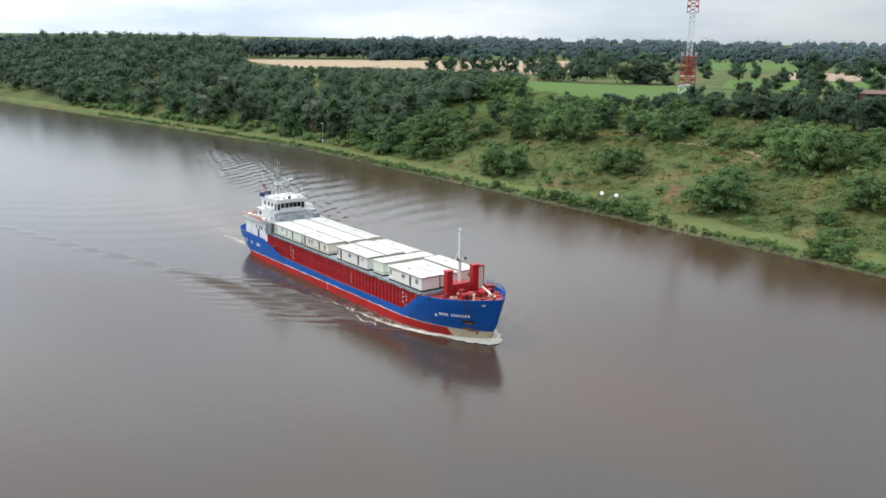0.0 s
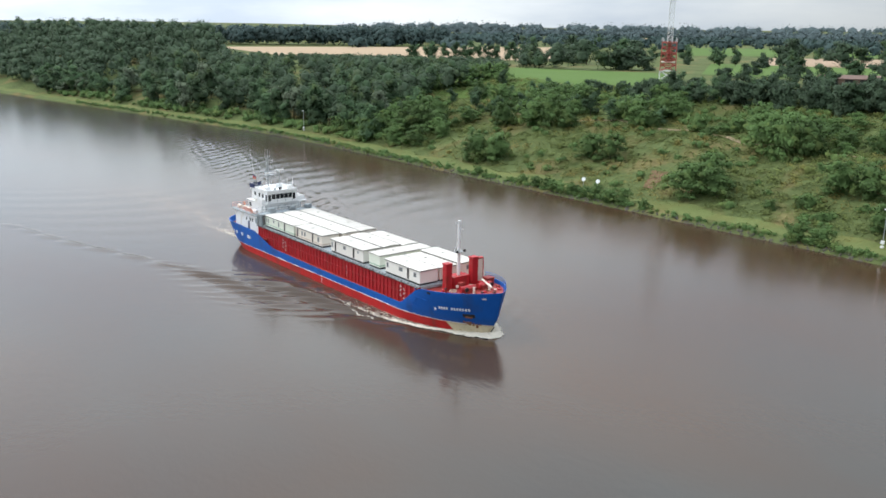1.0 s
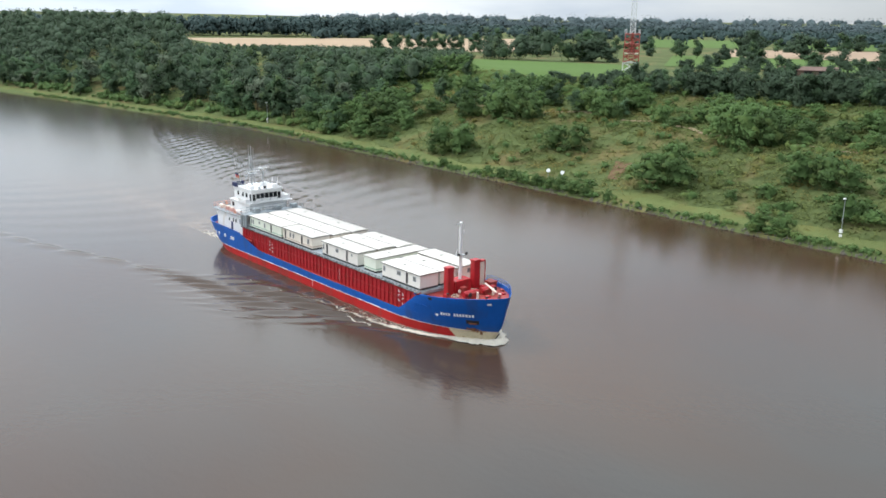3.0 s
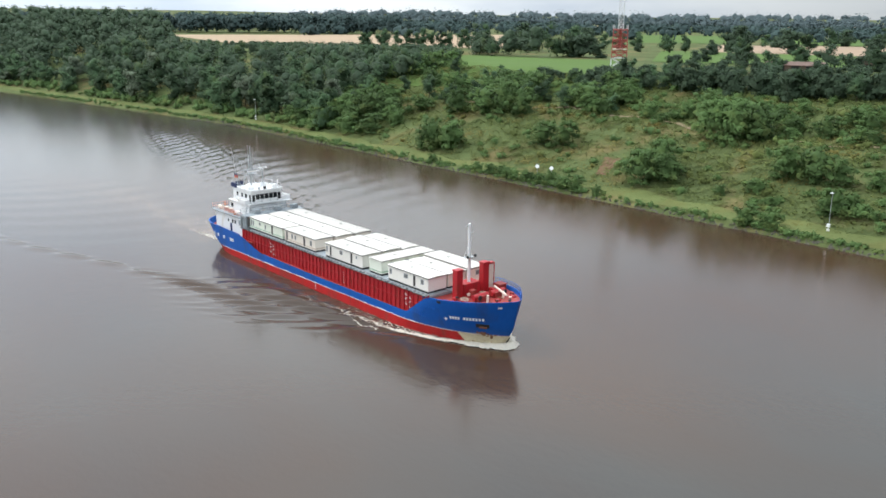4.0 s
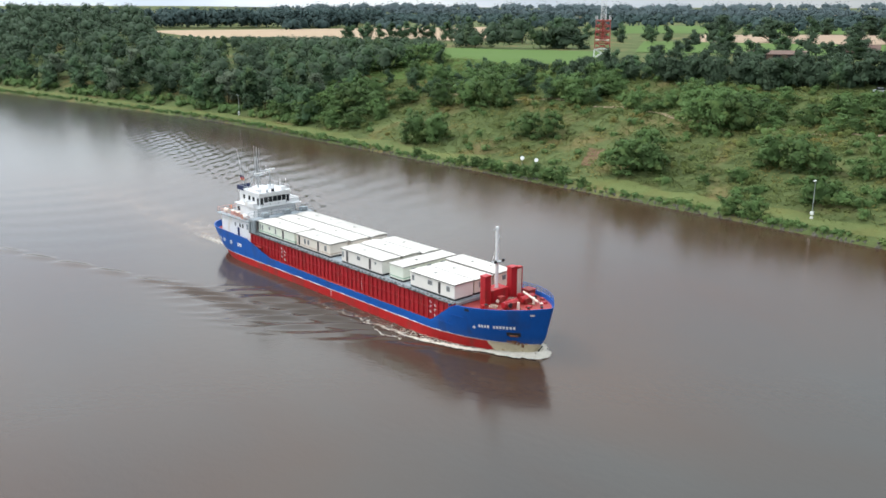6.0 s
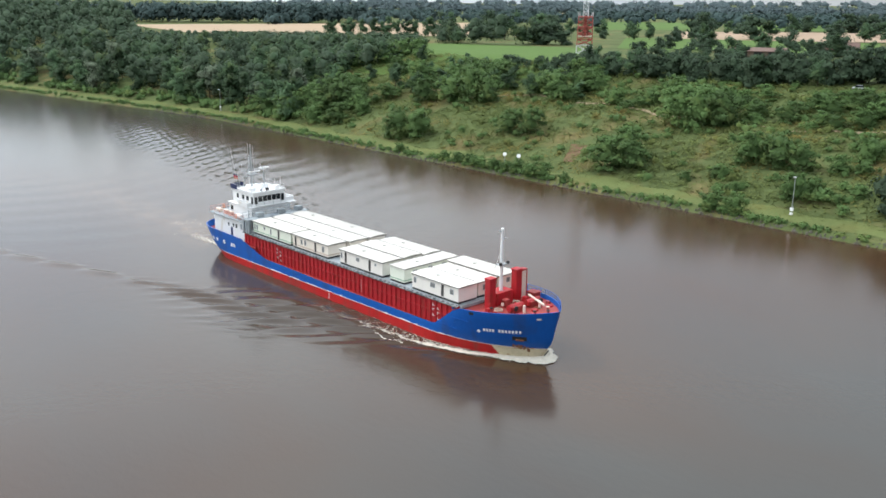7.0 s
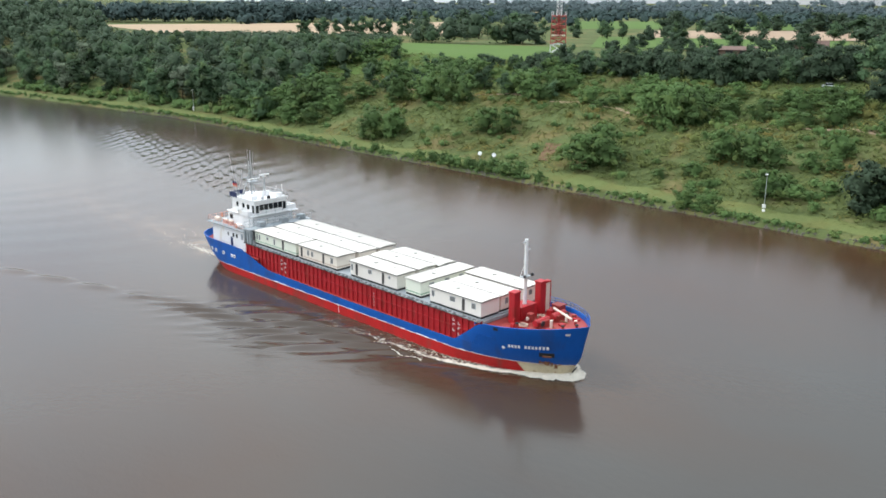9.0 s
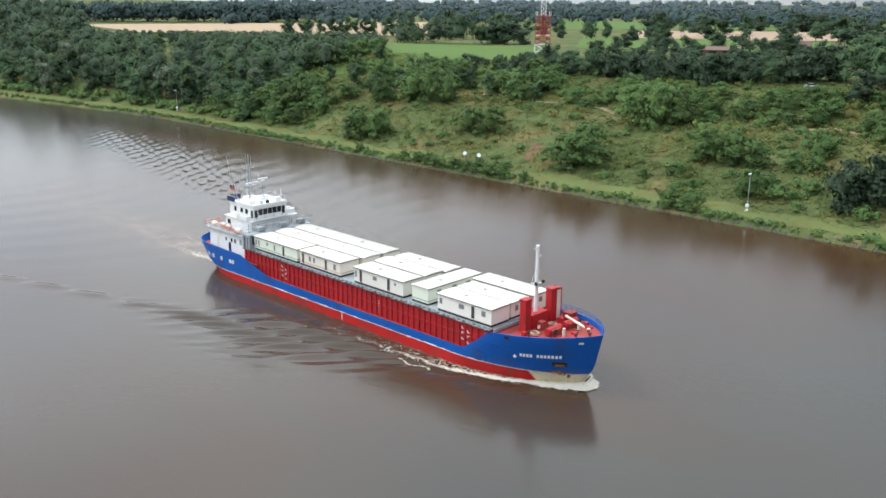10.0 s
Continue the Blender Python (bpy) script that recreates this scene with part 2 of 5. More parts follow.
BRICK = material("brick_wall", (0.17, 0.11, 0.085), 0.85, vary=0.25, scale=0.6)
TILES = material("brown_roof", (0.15, 0.095, 0.075), 0.8, vary=0.2, scale=0.8)
ORANGE = material("orange_plastic", (0.62, 0.20, 0.09), 0.4, vary=0.1)
FLAGRED = material("red_cloth", (0.50, 0.03, 0.04), 0.8, vary=0.1)
FLAGDARK = material("dark_blue_cloth", (0.02, 0.03, 0.09), 0.8, vary=0.1)
PINKISH = material("faded_red_rail_paint", (0.58, 0.30, 0.25), 0.5, vary=0.12, scale=1)
CREAM = material("cream_paint", (0.74, 0.62, 0.52), 0.45, vary=0.08, scale=1)


# ---- mesh helpers ----
def mesh_of(name, verts, faces, mat, smooth=False):
    me = bpy.data.meshes.new(name)
    me.from_pydata(verts, [], faces)
    me.materials.append(mat)
    me.update()
    if smooth:
        me.polygons.foreach_set("use_smooth", [True] * len(me.polygons))
    return me


def part(name, bm, mat, parent, label="", smooth=False):
    """Links a bmesh, or a mesh, as one mesh object under a thing or a part."""
    if isinstance(bm, bmesh.types.BMesh):
        me = bpy.data.meshes.new(name)
        bmesh.ops.recalc_face_normals(bm, faces=bm.faces)
        bm.to_mesh(me)
        bm.free()
        me.materials.append(mat)
        if smooth:
            me.polygons.foreach_set("use_smooth", [True] * len(me.polygons))
    else:
        me = bm
    ob = new(name, me)
    ob.parent = parent
    if label:
        tagged(ob, label)
    return ob


def box(x0, x1, y0, y1, z0, z1, bevel=0.0, bm=None):
    bm = bm or bmesh.new()
    r = bmesh.ops.create_cube(bm, size=1.0, matrix=Matrix.LocRotScale(((x0 + x1) / 2, (y0 + y1) / 2, (z0 + z1) / 2), None, (abs(x1 - x0), abs(y1 - y0), abs(z1 - z0))))
    if bevel:
        es = list({e for v in r["verts"] for e in v.link_edges})
        bmesh.ops.bevel(bm, geom=es, offset=bevel, segments=2, affect="EDGES", profile=0.6)
    return bm


def bar(a, b, r0, r1=None, bm=None, seg=8):
    """A round bar from a to b."""
    bm = bm or bmesh.new()
    a, b = Vector(a), Vector(b)
    d = b - a
    m = Matrix.Translation((a + b) / 2) @ d.to_track_quat("Z", "Y").to_matrix().to_4x4()
    bmesh.ops.create_cone(bm, cap_ends=True, segments=seg, radius1=r0, radius2=r0 if r1 is None else r1, depth=d.length, matrix=m)
    return bm


def empty(name, m=None):
    ob = new(name)
    if m is not None:
        ob.matrix_basis = m
    return ob


# ---- lie of the land ----
def bank_line(x):
    """Where the far bank meets the water: straight, then bending towards the near side."""
    d = np.maximum(0.0, -np.asarray(x, float) - 215)
    return 90 - 0.16 * d * d / (d + 40)


def wobble(x, y, s, seed=0.0):
    return np.sin(x / s + 1.3 * seed + 0.7 * np.sin(y / s * 0.8 + seed)) * np.cos(y / s * 1.1 - 0.6 * np.sin(x / s * 0.7 + 2 * seed))


def land_height(x, y):
    x, y = np.asarray(x, float), np.asarray(y, float)
    q = y - bank_line(x)
    z = np.interp(q, [-5, 0, 1.2, 3, 10, 20, 45, 55, 90, 102], [-1.5, -0.2, 0.7, 1.2, 2.0, 5.0, 13.0, 14.5, 23.0, 24.0])
    rough = np.clip((q - 12) / 15, 0, 1) * np.clip((104 - q) / 15, 0, 1)
    z = z + rough * (0.7 * wobble(x, y, 9) + 0.35 * wobble(x, y, 3.7, 2))
    far = np.hypot(x - EYE[0], y - EYE[1])
    rise = np.clip((far - 1500) / 2600, 0, 1) ** 1.3
    return z + rise * (14 + 5 * wobble(x, y, 420, 1))


def land_sheet():
    qs = np.concatenate([[-12, -5, -1, 0, 0.5, 1.2, 3, 6.5, 10], np.arange(12, 118, 2.0), np.geomspace(120, 6500, 70)])
    xs = np.concatenate([-np.geomspace(6000, 330, 60), np.arange(-325, 110, 2.5), np.geomspace(112, 5000, 40)])
    X, Q = np.meshgrid(xs, qs, indexing="ij")
    Y = bank_line(np.maximum(X, -700)) + Q
    Z = land_height(X, Y)
    n, k = X.shape
    v = np.stack([X, Y, Z], -1).reshape(-1, 3)
    i = np.arange(n * k).reshape(n, k)
    f = np.stack([i[:-1, :-1], i[1:, :-1], i[1:, 1:], i[:-1, 1:]], -1).reshape(-1, 4)
    return mesh_of("ground", v.tolist(), f.tolist(), LAND, True)


ground = tagged(new("ground", land_sheet()), "rough grassy canal slope rising to farmland", "ground", kind="structure")


def draped(name, corners, lift, mat, n=24):
    """A sheet laid over the land between four corners, set a little above it."""
    a, b, c, d = [np.array(p, float) for p in corners]
    s = np.linspace(0, 1, n)
    P = [(1 - u) * ((1 - w) * a + w * b) + u * ((1 - w) * d + w * c) for u in s for w in s]
    v = [(p[0], p[1], float(land_height(p[0], p[1])) + lift) for p in P]
    f = [(r * n + k, r * n + k + 1, (r + 1) * n + k + 1, (r + 1) * n + k) for r in range(n - 1) for k in range(n - 1)]
    return new(name, mesh_of(name, v, f, mat, True))


def strip_sheet():
    xs = np.concatenate([np.arange(-690, -330, 6.0), np.arange(-330, 140, 2.5)])
    qs = np.array([3.2, 4.2, 5.4, 6.6, 7.8, 9.2])
    X, Q = np.meshgrid(xs, qs, indexing="ij")
    edge = np.zeros_like(Q)
    edge[:, -1] = 1.6 * wobble(xs, xs * 0.3, 5) + 1.0 * wobble(xs, xs, 13, 2)
    edge[:, 0] = 0.7 * wobble(xs, xs * 0.3, 3)
    Y = bank_line(X) + Q + edge
    Z = land_height(X, Y) + 0.06
    n, k = X.shape
    i = np.arange(n * k).reshape(n, k)
    f = np.stack([i[:-1, :-1], i[1:, :-1], i[1:, 1:], i[:-1, 1:]], -1).reshape(-1, 4)
    return mesh_of("towpath_grass", np.stack([X, Y, Z], -1).reshape(-1, 3).tolist(), f.tolist(), STRIP, True)


tagged(new("towpath_grass", strip_sheet()), "mown bright green grass strip along the canal", "grass", kind="structure")

near = new("near_bank", mesh_of("near_bank", [(-900, -75, -1), (900, -75, -1), (900, -95, 8), (-900, -95, 8), (900, -700, 20), (-900, -700, 20)], [(0, 1, 2, 3), (3, 2, 4, 5)], LAND))
tagged(near, "grassy bank on the near side of the canal", "bank", kind="structure")

def slope_track():
    """A narrow worn track along the slope."""
    xs = np.arange(-150, 60, 2.0)
    mid = bank_line(xs) + 53 + 2.5 * np.sin(xs / 17) + 1.2 * np.sin(xs / 6)
    v = [(float(x), float(y + o), float(land_height(x, y + o)) + 0.07) for x, y in zip(xs, mid) for o in (-0.8, 0, 0.8)]
    f = [(3 * i + j, 3 * i + 3 + j, 3 * i + 4 + j, 3 * i + 1 + j) for i in range(len(xs) - 1) for j in range(2)]
    return mesh_of("track", v, f, FIELD_STUBBLE, True)


tagged(new("track", slope_track()), "worn pale dirt track along the slope", "track", kind="structure")


SOIL = material("bare_soil", (0.16, 0.095, 0.06), 0.95, vary=0.3, scale=0.5, fine=6, second=(0.11, 0.12, 0.045), patch=0.4, bump=0.5, bump_scale=3, gloss=0.1)
tagged(draped("bare_soil", ((-61, 115), (-56, 116), (-52, 105), (-55.5, 104.5)), 0.08, SOIL), "bare reddish soil on the slope", "soil", kind="structure")


def revetment():
    """Loose stones along the water's edge."""
    rng = np.random.default_rng(5)
    V, F, n = [], [], 0
    for _ in range(1500):
        x = rng.uniform(-260, 120)
        q = rng.uniform(-0.2, 1.4)
        y = float(bank_line(x)) + q
        z, r = float(land_height(x, y)), rng.uniform(0.18, 0.5)
        p = np.array([(1, 0, 0), (0, 1, 0), (-1, 0, 0), (0, -1, 0), (0, 0, 1), (0, 0, -1)]) * r * rng.uniform(0.6, 1.2, (6, 1)) + (x, y, z)
        V += p.tolist()
        F += [(n + a, n + b, n + c) for a, b, c in ((0, 1, 4), (1, 2, 4), (2, 3, 4), (3, 0, 4), (1, 0, 5), (2, 1, 5), (3, 2, 5), (0, 3, 5))]
        n += 6
    return mesh_of("revetment", V, F, STONE)


tagged(new("revetment", revetment()), "dark rough stones along the waterline", "stones", kind="stuff")


def sector(d0, d1, a0, a1):
    """Corners of a far field between two distances and two bearings from the bridge."""
    return [(EYE[0] + d * math.cos(radians(a)), EYE[1] + d * math.sin(radians(a))) for d, a in ((d0, a0), (d0, a1), (d1, a1), (d1, a0))]


for lift, (corners, mat, label) in enumerate((
        (sector(1400, 1560, 96, 112), FIELD_WHEAT, "distant pale grain field"),
        (sector(1500, 1800, 113, 124), FIELD_GREEN, "distant green meadow"),
        (sector(1650, 1850, 124.5, 133), FIELD_STUBBLE, "distant pale stubble field"),
        (sector(1950, 2300, 100, 111), FIELD_GREEN, "distant green meadow"),
        (sector(2000, 2350, 111.5, 119), FIELD_WHEAT, "distant pale grain field"),
        (sector(2500, 3000, 104, 116), FIELD_STUBBLE, "distant pale stubble field"),
        (((-317, 214), (-175, 269), (-97, 165), (-208, 151)), FIELD_GREEN, "bright green pasture beyond the slope"),
        (((-654, 253), (-576, 617), (-308, 340), (-409, 197)), FIELD_WHEAT, "pale ripe grain field"),
        (((-547, 777), (-462, 878), (-304, 605), (-356, 521)), FIELD_GREEN, "distant green meadow"),
        (((-410, 807), (-321, 875), (-231, 668), (-299, 617)), FIELD_GREEN, "distant green meadow"),
        (((-299, 537), (-178, 685), (-102, 483), (-207, 389)), FIELD_STUBBLE, "pale stubble field"),
        (((-245, 399), (-111, 458), (-60, 323), (-164, 277)), FIELD_GREEN, "green meadow behind the hedge"))):
    tagged(draped("field", corners, 0.06 + 0.02 * lift, mat), label, "field", kind="structure")


# ---- trees and bushes ----
def leaf_cloud(rng, lobes, cards, size, flat=0.8, up=0.35, soft=0.88, heart=None):
    """Leaf clumps over a set of lobes (x, y, z, radius): small bent leaves turned outwards, close to the rim.
    Gives vertices, faces and the normals, which follow the lobes and the way out from the crown's heart, so that a crown
    shades as one soft mass."""
    lobes = np.array(lobes, float)
    w = lobes[:, 3] ** 2
    pick = rng.choice(len(lobes), cards, p=w / w.sum())
    d = rng.normal(size=(cards, 3))
    d /= np.linalg.norm(d, axis=1, keepdims=True)
    r = lobes[pick, 3] * (0.66 + 0.50 * rng.random(cards) ** 0.8)
    c = lobes[pick, :3] + d * r[:, None] * np.array([1, 1, flat])
    nrm = d + 0.22 * rng.normal(size=(cards, 3)) + np.array([0, 0, up])
    nrm /= np.linalg.norm(nrm, axis=1, keepdims=True)
    t = np.cross(nrm, rng.normal(size=(cards, 3)))
    t /= np.linalg.norm(t, axis=1, keepdims=True)
    b = np.cross(nrm, t)
    s = size * (0.6 + 0.8 * rng.random((cards, 1)))
    k = 0.25 * s * nrm
    v = np.stack([c - t * s, c - b * s * 0.62 + k, c + t * s, c + b * s * 0.62 + k], 1).reshape(-1, 3)
    i = np.arange(cards)[:, None] * 4
    f = np.concatenate([i + np.array([[0, 1, 3]]), i + np.array([[1, 2, 3]])])
    round_ = d
    if heart is not None:
        out = c - np.array(heart)
        round_ = 0.4 * d + 0.8 * out / np.linalg.norm(out, axis=1, keepdims=True)
    shade = (1 - soft) * nrm + soft * (round_ + np.array([0, 0, up + 0.85]))
    return v, f, np.repeat(shade / np.linalg.norm(shade, axis=1, keepdims=True), 4, axis=0)


def core_cloud(lobes, rng, shrink=0.8, flat=0.8):
    """Uneven solid hearts of the lobes, so that a crown is dense inside."""
    vs, fs, ns, n = [], [], [], 0
    for x, y, z, r in lobes:
        bm = bmesh.new()
        bmesh.ops.create_icosphere(bm, subdivisions=1, radius=r * shrink)
        for v in bm.verts:
            ns.append(tuple((v.co.normalized() + Vector((0, 0, 0.9))).normalized()))
            v.co *= 0.8 + 0.35 * rng.random()
        vs += [(x + v.co.x, y + v.co.y, z + v.co.z * flat) for v in bm.verts]
        fs += [tuple(n + v.index for v in f.verts) for f in bm.faces]
        n = len(vs)
        bm.free()
    return np.array(vs), np.array(fs), np.array(ns)


def leaf_mesh(name, v, f, normals, mat):
    me = mesh_of(name, v.tolist(), f.tolist(), mat, True)
    me.normals_split_custom_set_from_vertices(normals.tolist())
    return me


def crown_mesh(rng, lobes, cards, size, mat, flat=0.8):
    v, f, q = leaf_cloud(rng, lobes, cards, size, flat, heart=np.mean(np.array(lobes)[:, :3], 0) * (1, 1, 0.8))
    cv, cf, cq = core_cloud(lobes, rng, 0.63, flat)
    return leaf_mesh("crown", np.concatenate([v, cv]), np.concatenate([f, cf + len(v)]), np.concatenate([q, cq]), mat)


def trunk_mesh(rng, h, r, limbs):
    bm = bmesh.new()
    bar((0, 0, -0.6), (0.1, 0.05, h * 0.55), r, r * 0.55, bm, 7)
    bar((0.1, 0.05, h * 0.5), (0.0, 0.1, h * 0.85), r * 0.55, r * 0.15, bm, 6)
    for _ in range(limbs):
        a, z = rng.random() * 6.28, h * (0.25 + 0.4 * rng.random())
        l = h * (0.18 + 0.12 * rng.random())
        bar((0, 0, z), (l * math.cos(a), l * math.sin(a), z + l * 0.8), r * 0.35, r * 0.08, bm, 5)
    return bm


def tree_lobes(rng, h, wide, low=0.25, n=24, bough=1.0):
    """Lobes of a crown that is broadest below the middle: a few boughs, each a cluster of small lobes, with an uneven outline."""
    out = []
    boughs = max(4, n // 4)
    lean = rng.random() * 6.28
    for k in range(boughs):
        z = low + (0.90 - low) * (k + 0.5) / boughs
        prof = math.sin(math.pi * min(1, (z - low + 0.12) / (1.08 - low))) ** 0.7
        a = lean + 2.4 * k + 0.5 * rng.normal()
        rr = wide * prof * (0.42 + 0.36 * rng.random())
        for _ in range(max(2, n // boughs + 1)):
            j = rng.normal(size=3) * wide * 0.20
            out.append((rr * math.cos(a) + j[0], rr * math.sin(a) + j[1], max(low + 0.08, min(0.97, z + 0.6 * j[2] / h)) * h, wide * bough * (0.16 + 0.17 * rng.random()) * (0.65 + 0.35 * prof)))
    out.append((0, 0, (0.40 + low * 0.4) * h, wide * 0.72))
    out.append((0.1 * wide, -0.1 * wide, (0.66 + low * 0.3) * h, wide * 0.50))
    return out


def make_tree(seed, h, wide, mat, name, cards, size, low=0.22, trunk=0.22, n=24, bough=1.0):
    """A tree or bush at the origin: an Empty with its trunk and crown."""
    rng = np.random.default_rng(seed)
    root = empty(name)
    part("trunk", trunk_mesh(rng, h, trunk, 5), BARK, root)
    part("crown", crown_mesh(rng, tree_lobes(rng, h, wide, low, n, bough), cards, size, mat), mat, root)
    return root


def plant(template, x, y, scale, turn, label, category, group, squash=1.0):
    z = float(land_height(x, y)) - 0.15
    m = Matrix.LocRotScale((x, y, z), Euler((0, 0, turn)), (scale, scale, scale * squash))
    ob = copy_thing(template, m)
    return tagged(ob, label, category, group)


OAKS = [make_tree(10 + k, 15, 5.2, LEAF_TREE, "tree", 1050, 0.44, low=0.10, n=16, bough=1.5) for k in range(4)]
WILLOWS = [make_tree(30 + k, 14, 5.4, LEAF_SILVER, "tree", 1250, 0.40, low=0.12, n=16, bough=1.5) for k in range(2)]
BUSHES = [make_tree(50 + k, 8, 5.2, LEAF_BUSH, "bush", 1700, 0.28, low=-0.02, trunk=0.12, n=32) for k in range(4)]
DARKS = [make_tree(70 + k, 10, 4.9, LEAF_DARK, "tree", 1000, 0.40, low=-0.01, trunk=0.18, n=20, bough=1.25) for k in range(3)]
SHRUBS = [make_tree(90 + k, 4, 3.0, LEAF_BUSH, "bush", 420, 0.25, low=-0.05, trunk=0.08, n=9) for k in range(4)]
rnd = random.Random(7)


def headroom(x, y):
    """How tall a tree may grow here: the wood stays low in front of the fields and the meadow."""
    dx, dy = x - EYE[0], y - EYE[1]
    d, a = math.hypot(dx, dy), math.degrees(math.atan2(dy, dx))
    if d < 250 or (d > 470 and (a < 137 or d > 1000)):
        return 99.0
    if 137 <= a < 155.5 and d > 585:
        return 0.0
    fall = float(np.interp(a, [100, 109.5, 112, 127, 129.5, 136.5, 138, 152, 155, 157], [-0.05, -0.03, 0.046, 0.047, 0.058, 0.055, 0.034, 0.032, 0.029, -0.05]))
    if d > 330 and a < 127:
        fall -= 0.018
    return EYE[2] - fall * d - float(land_height(x, y))


def put(kind, x, y, height, label, category, group, width=1.0):
    if math.hypot(x + 6, y - 175) < 7:   # a car is parked in this gap
        return None
    height = min(height, headroom(x, y) * rnd.choice((rnd.uniform(0.72, 1.05), rnd.uniform(0.9, 1.35))))
    if height < 1.2:
        return None
    pool, base = {"shrub": (SHRUBS, 4), "oak": (OAKS, 15), "willow": (WILLOWS, 14), "bush": (BUSHES, 8), "dark": (DARKS, 10)}[kind]
    s = height / base
    return plant(rnd.choice(pool), x, y, s * width, rnd.random() * 6.28, label, category, group, 1 / width)


# bushes that stand out on the slope and along the water
for x, y, h, w, kind, label in (
        (-41, 105, 8.5, 1.15, "bush", "large dark green round bush on the grassy slope"),
        (-34, 107, 7.5, 1.1, "bush", "leafy green bush beside a larger one on the slope"),
        (-38, 110, 9.5, 1.0, "bush", "leafy green bush beside a larger one on the slope"),
        (-123, 103, 10, 1.0, "bush", "bright green broad bush at the foot of the slope"),
        (-115, 105, 9.5, 1.0, "bush", "bright green broad bush at the foot of the slope"),
        (-86, 116, 7.2, 1.1, "bush", "green bush on the grassy slope"),
        (-79, 118, 7.4, 1.0, "bush", "green bush on the grassy slope"),
        (-171, 116, 12, 0.95, "bush", "tall bright green bush at the edge of the wood"),
        (-163, 117, 10, 1.0, "bush", "tall bright green bush at the edge of the wood"),
        (-155, 113, 7, 1.0, "bush", "tall bright green bush at the edge of the wood"),
        (-126, 131, 10, 1.0, "bush", "round tree on the upper slope"),
        (-119, 133, 10.5, 1.0, "bush", "round green bush on the upper slope"),
        (-112, 134, 8, 1.0, "bush", "round green bush on the upper slope"),
        (-39, 136, 10.5, 1.0, "bush", "broad green thicket on the upper slope"),
        (-33, 136, 10.5, 1.0, "bush", "broad green thicket on the upper slope"),
        (-27, 138, 10, 1.0, "bush", "broad green thicket on the upper slope"),
        (-8, 118, 8.6, 1.0, "bush", "green bush on the middle of the slope"),
        (-1, 119, 8.8, 1.0, "bush", "dark green bush on the middle of the slope"),
        (5, 118, 6.5, 1.0, "bush", "green bush on the middle of the slope"),
        (-3, 92.8, 4.8, 1.1, "bush", "rounded willow bush at the water's edge"),
        (2.5, 93.0, 4.6, 1.1, "bush", "rounded willow bush at the water's edge"),
        (30, 106, 12, 1.0, "dark", "big dark round bush at the foot of the slope"),
        (36, 108, 12, 1.0, "dark", "big dark round bush at the foot of the slope"),
        (12, 164, 10, 1.0, "dark", "dark tree at the top of the slope"),
        (-45, 92.2, 2.6, 1.0, "bush", "small bush at the water's edge"),
        (-89, 92.2, 3.0, 1.0, "bush", "small bush at the water's edge"),
        (-109, 92.2, 3.0, 1.0, "bush", "small bush at the water's edge"),
        (-212, 141, 13.5, 1.0, "oak", "tall round light green tree in the wood"),
        (-89, 143, 7, 1.0, "bush", "green bush below the hedge"),
        (-69, 146, 6, 1.0, "bush", "green bush below the hedge")):
    put(kind, x, y, h, label, "tree" if kind in ("oak",) else "bush", "bushes on the slope", w)
for k in range(11):
    put("bush", -83 + 3.1 * k + rnd.uniform(-1, 1), 91.8 + rnd.uniform(0, 1.2), rnd.uniform(2.2, 4.2), "low green bush in a row at the water's edge", "bush", "bushes at the water's edge", 1.1)
for k in range(46):
    x = -150 + 66 * rnd.random()
    put("bush" if k % 4 else "oak", x, 141 + 26 * rnd.random(), rnd.uniform(5, 9), "leafy green bush in a thicket on the upper slope", "bush", "thicket on the upper slope", 1.15)
for k in range(34):
    x = rnd.uniform(-215, -158)
    put("bush", x, float(bank_line(x)) + rnd.uniform(13, 40), rnd.uniform(4.5, 9.5), "leafy green bush at the foot of the wood", "bush", "bushes at the foot of the wood", 1.15)
for k in range(40):
    put("bush", rnd.uniform(-62, 32), rnd.uniform(140, 168), rnd.uniform(3, 6), "low green bush on the upper slope", "bush", "low bushes on the upper slope", 1.3)
for k in range(16):
    put("shrub", rnd.uniform(-20, 40), rnd.uniform(102, 112), rnd.uniform(2, 4), "low bush at the foot of the slope", "bush", "low bushes at the slope's foot", 1.2)
# hedge of dark trees along the top of the slope
for k in range(80):
    f = (k % 40) / 39
    put("dark" if rnd.random() < 0.85 else "oak", -142 + 140 * f + rnd.uniform(-1.5, 1.5), 169 + 8 * f + 6.5 * (k // 40) + rnd.uniform(-2, 2), rnd.uniform(9, 12.5),
        "dark broadleaf tree in a dense row along the slope's top", "tree", "dark tree row")
# scattered growth over the slope
for k in range(26):
    x = rnd.uniform(-215, -120)
    put("bush" if rnd.random() < 0.6 else "oak", x, float(bank_line(x)) + rnd.uniform(38, 88), rnd.uniform(5.5, 10), "leafy young tree on the upper slope", "tree", "young trees on the slope")
for k in range(22):
    y = rnd.uniform(165, 225)
    put("oak" if k % 5 else "dark", EYE[0] - (y - EYE[1]) * math.tan(radians(rnd.uniform(14.5, 20.2))), y, rnd.uniform(11, 16), "tall dark tree at the top of the slope", "tree", "tall trees on the slope's top")
for k in range(22):
    put("bush", rnd.uniform(6, 66), rnd.uniform(104, 158), rnd.uniform(3.5, 7), "dense green bush on the slope near the bridge", "bush", "bushes on the slope", 1.1)
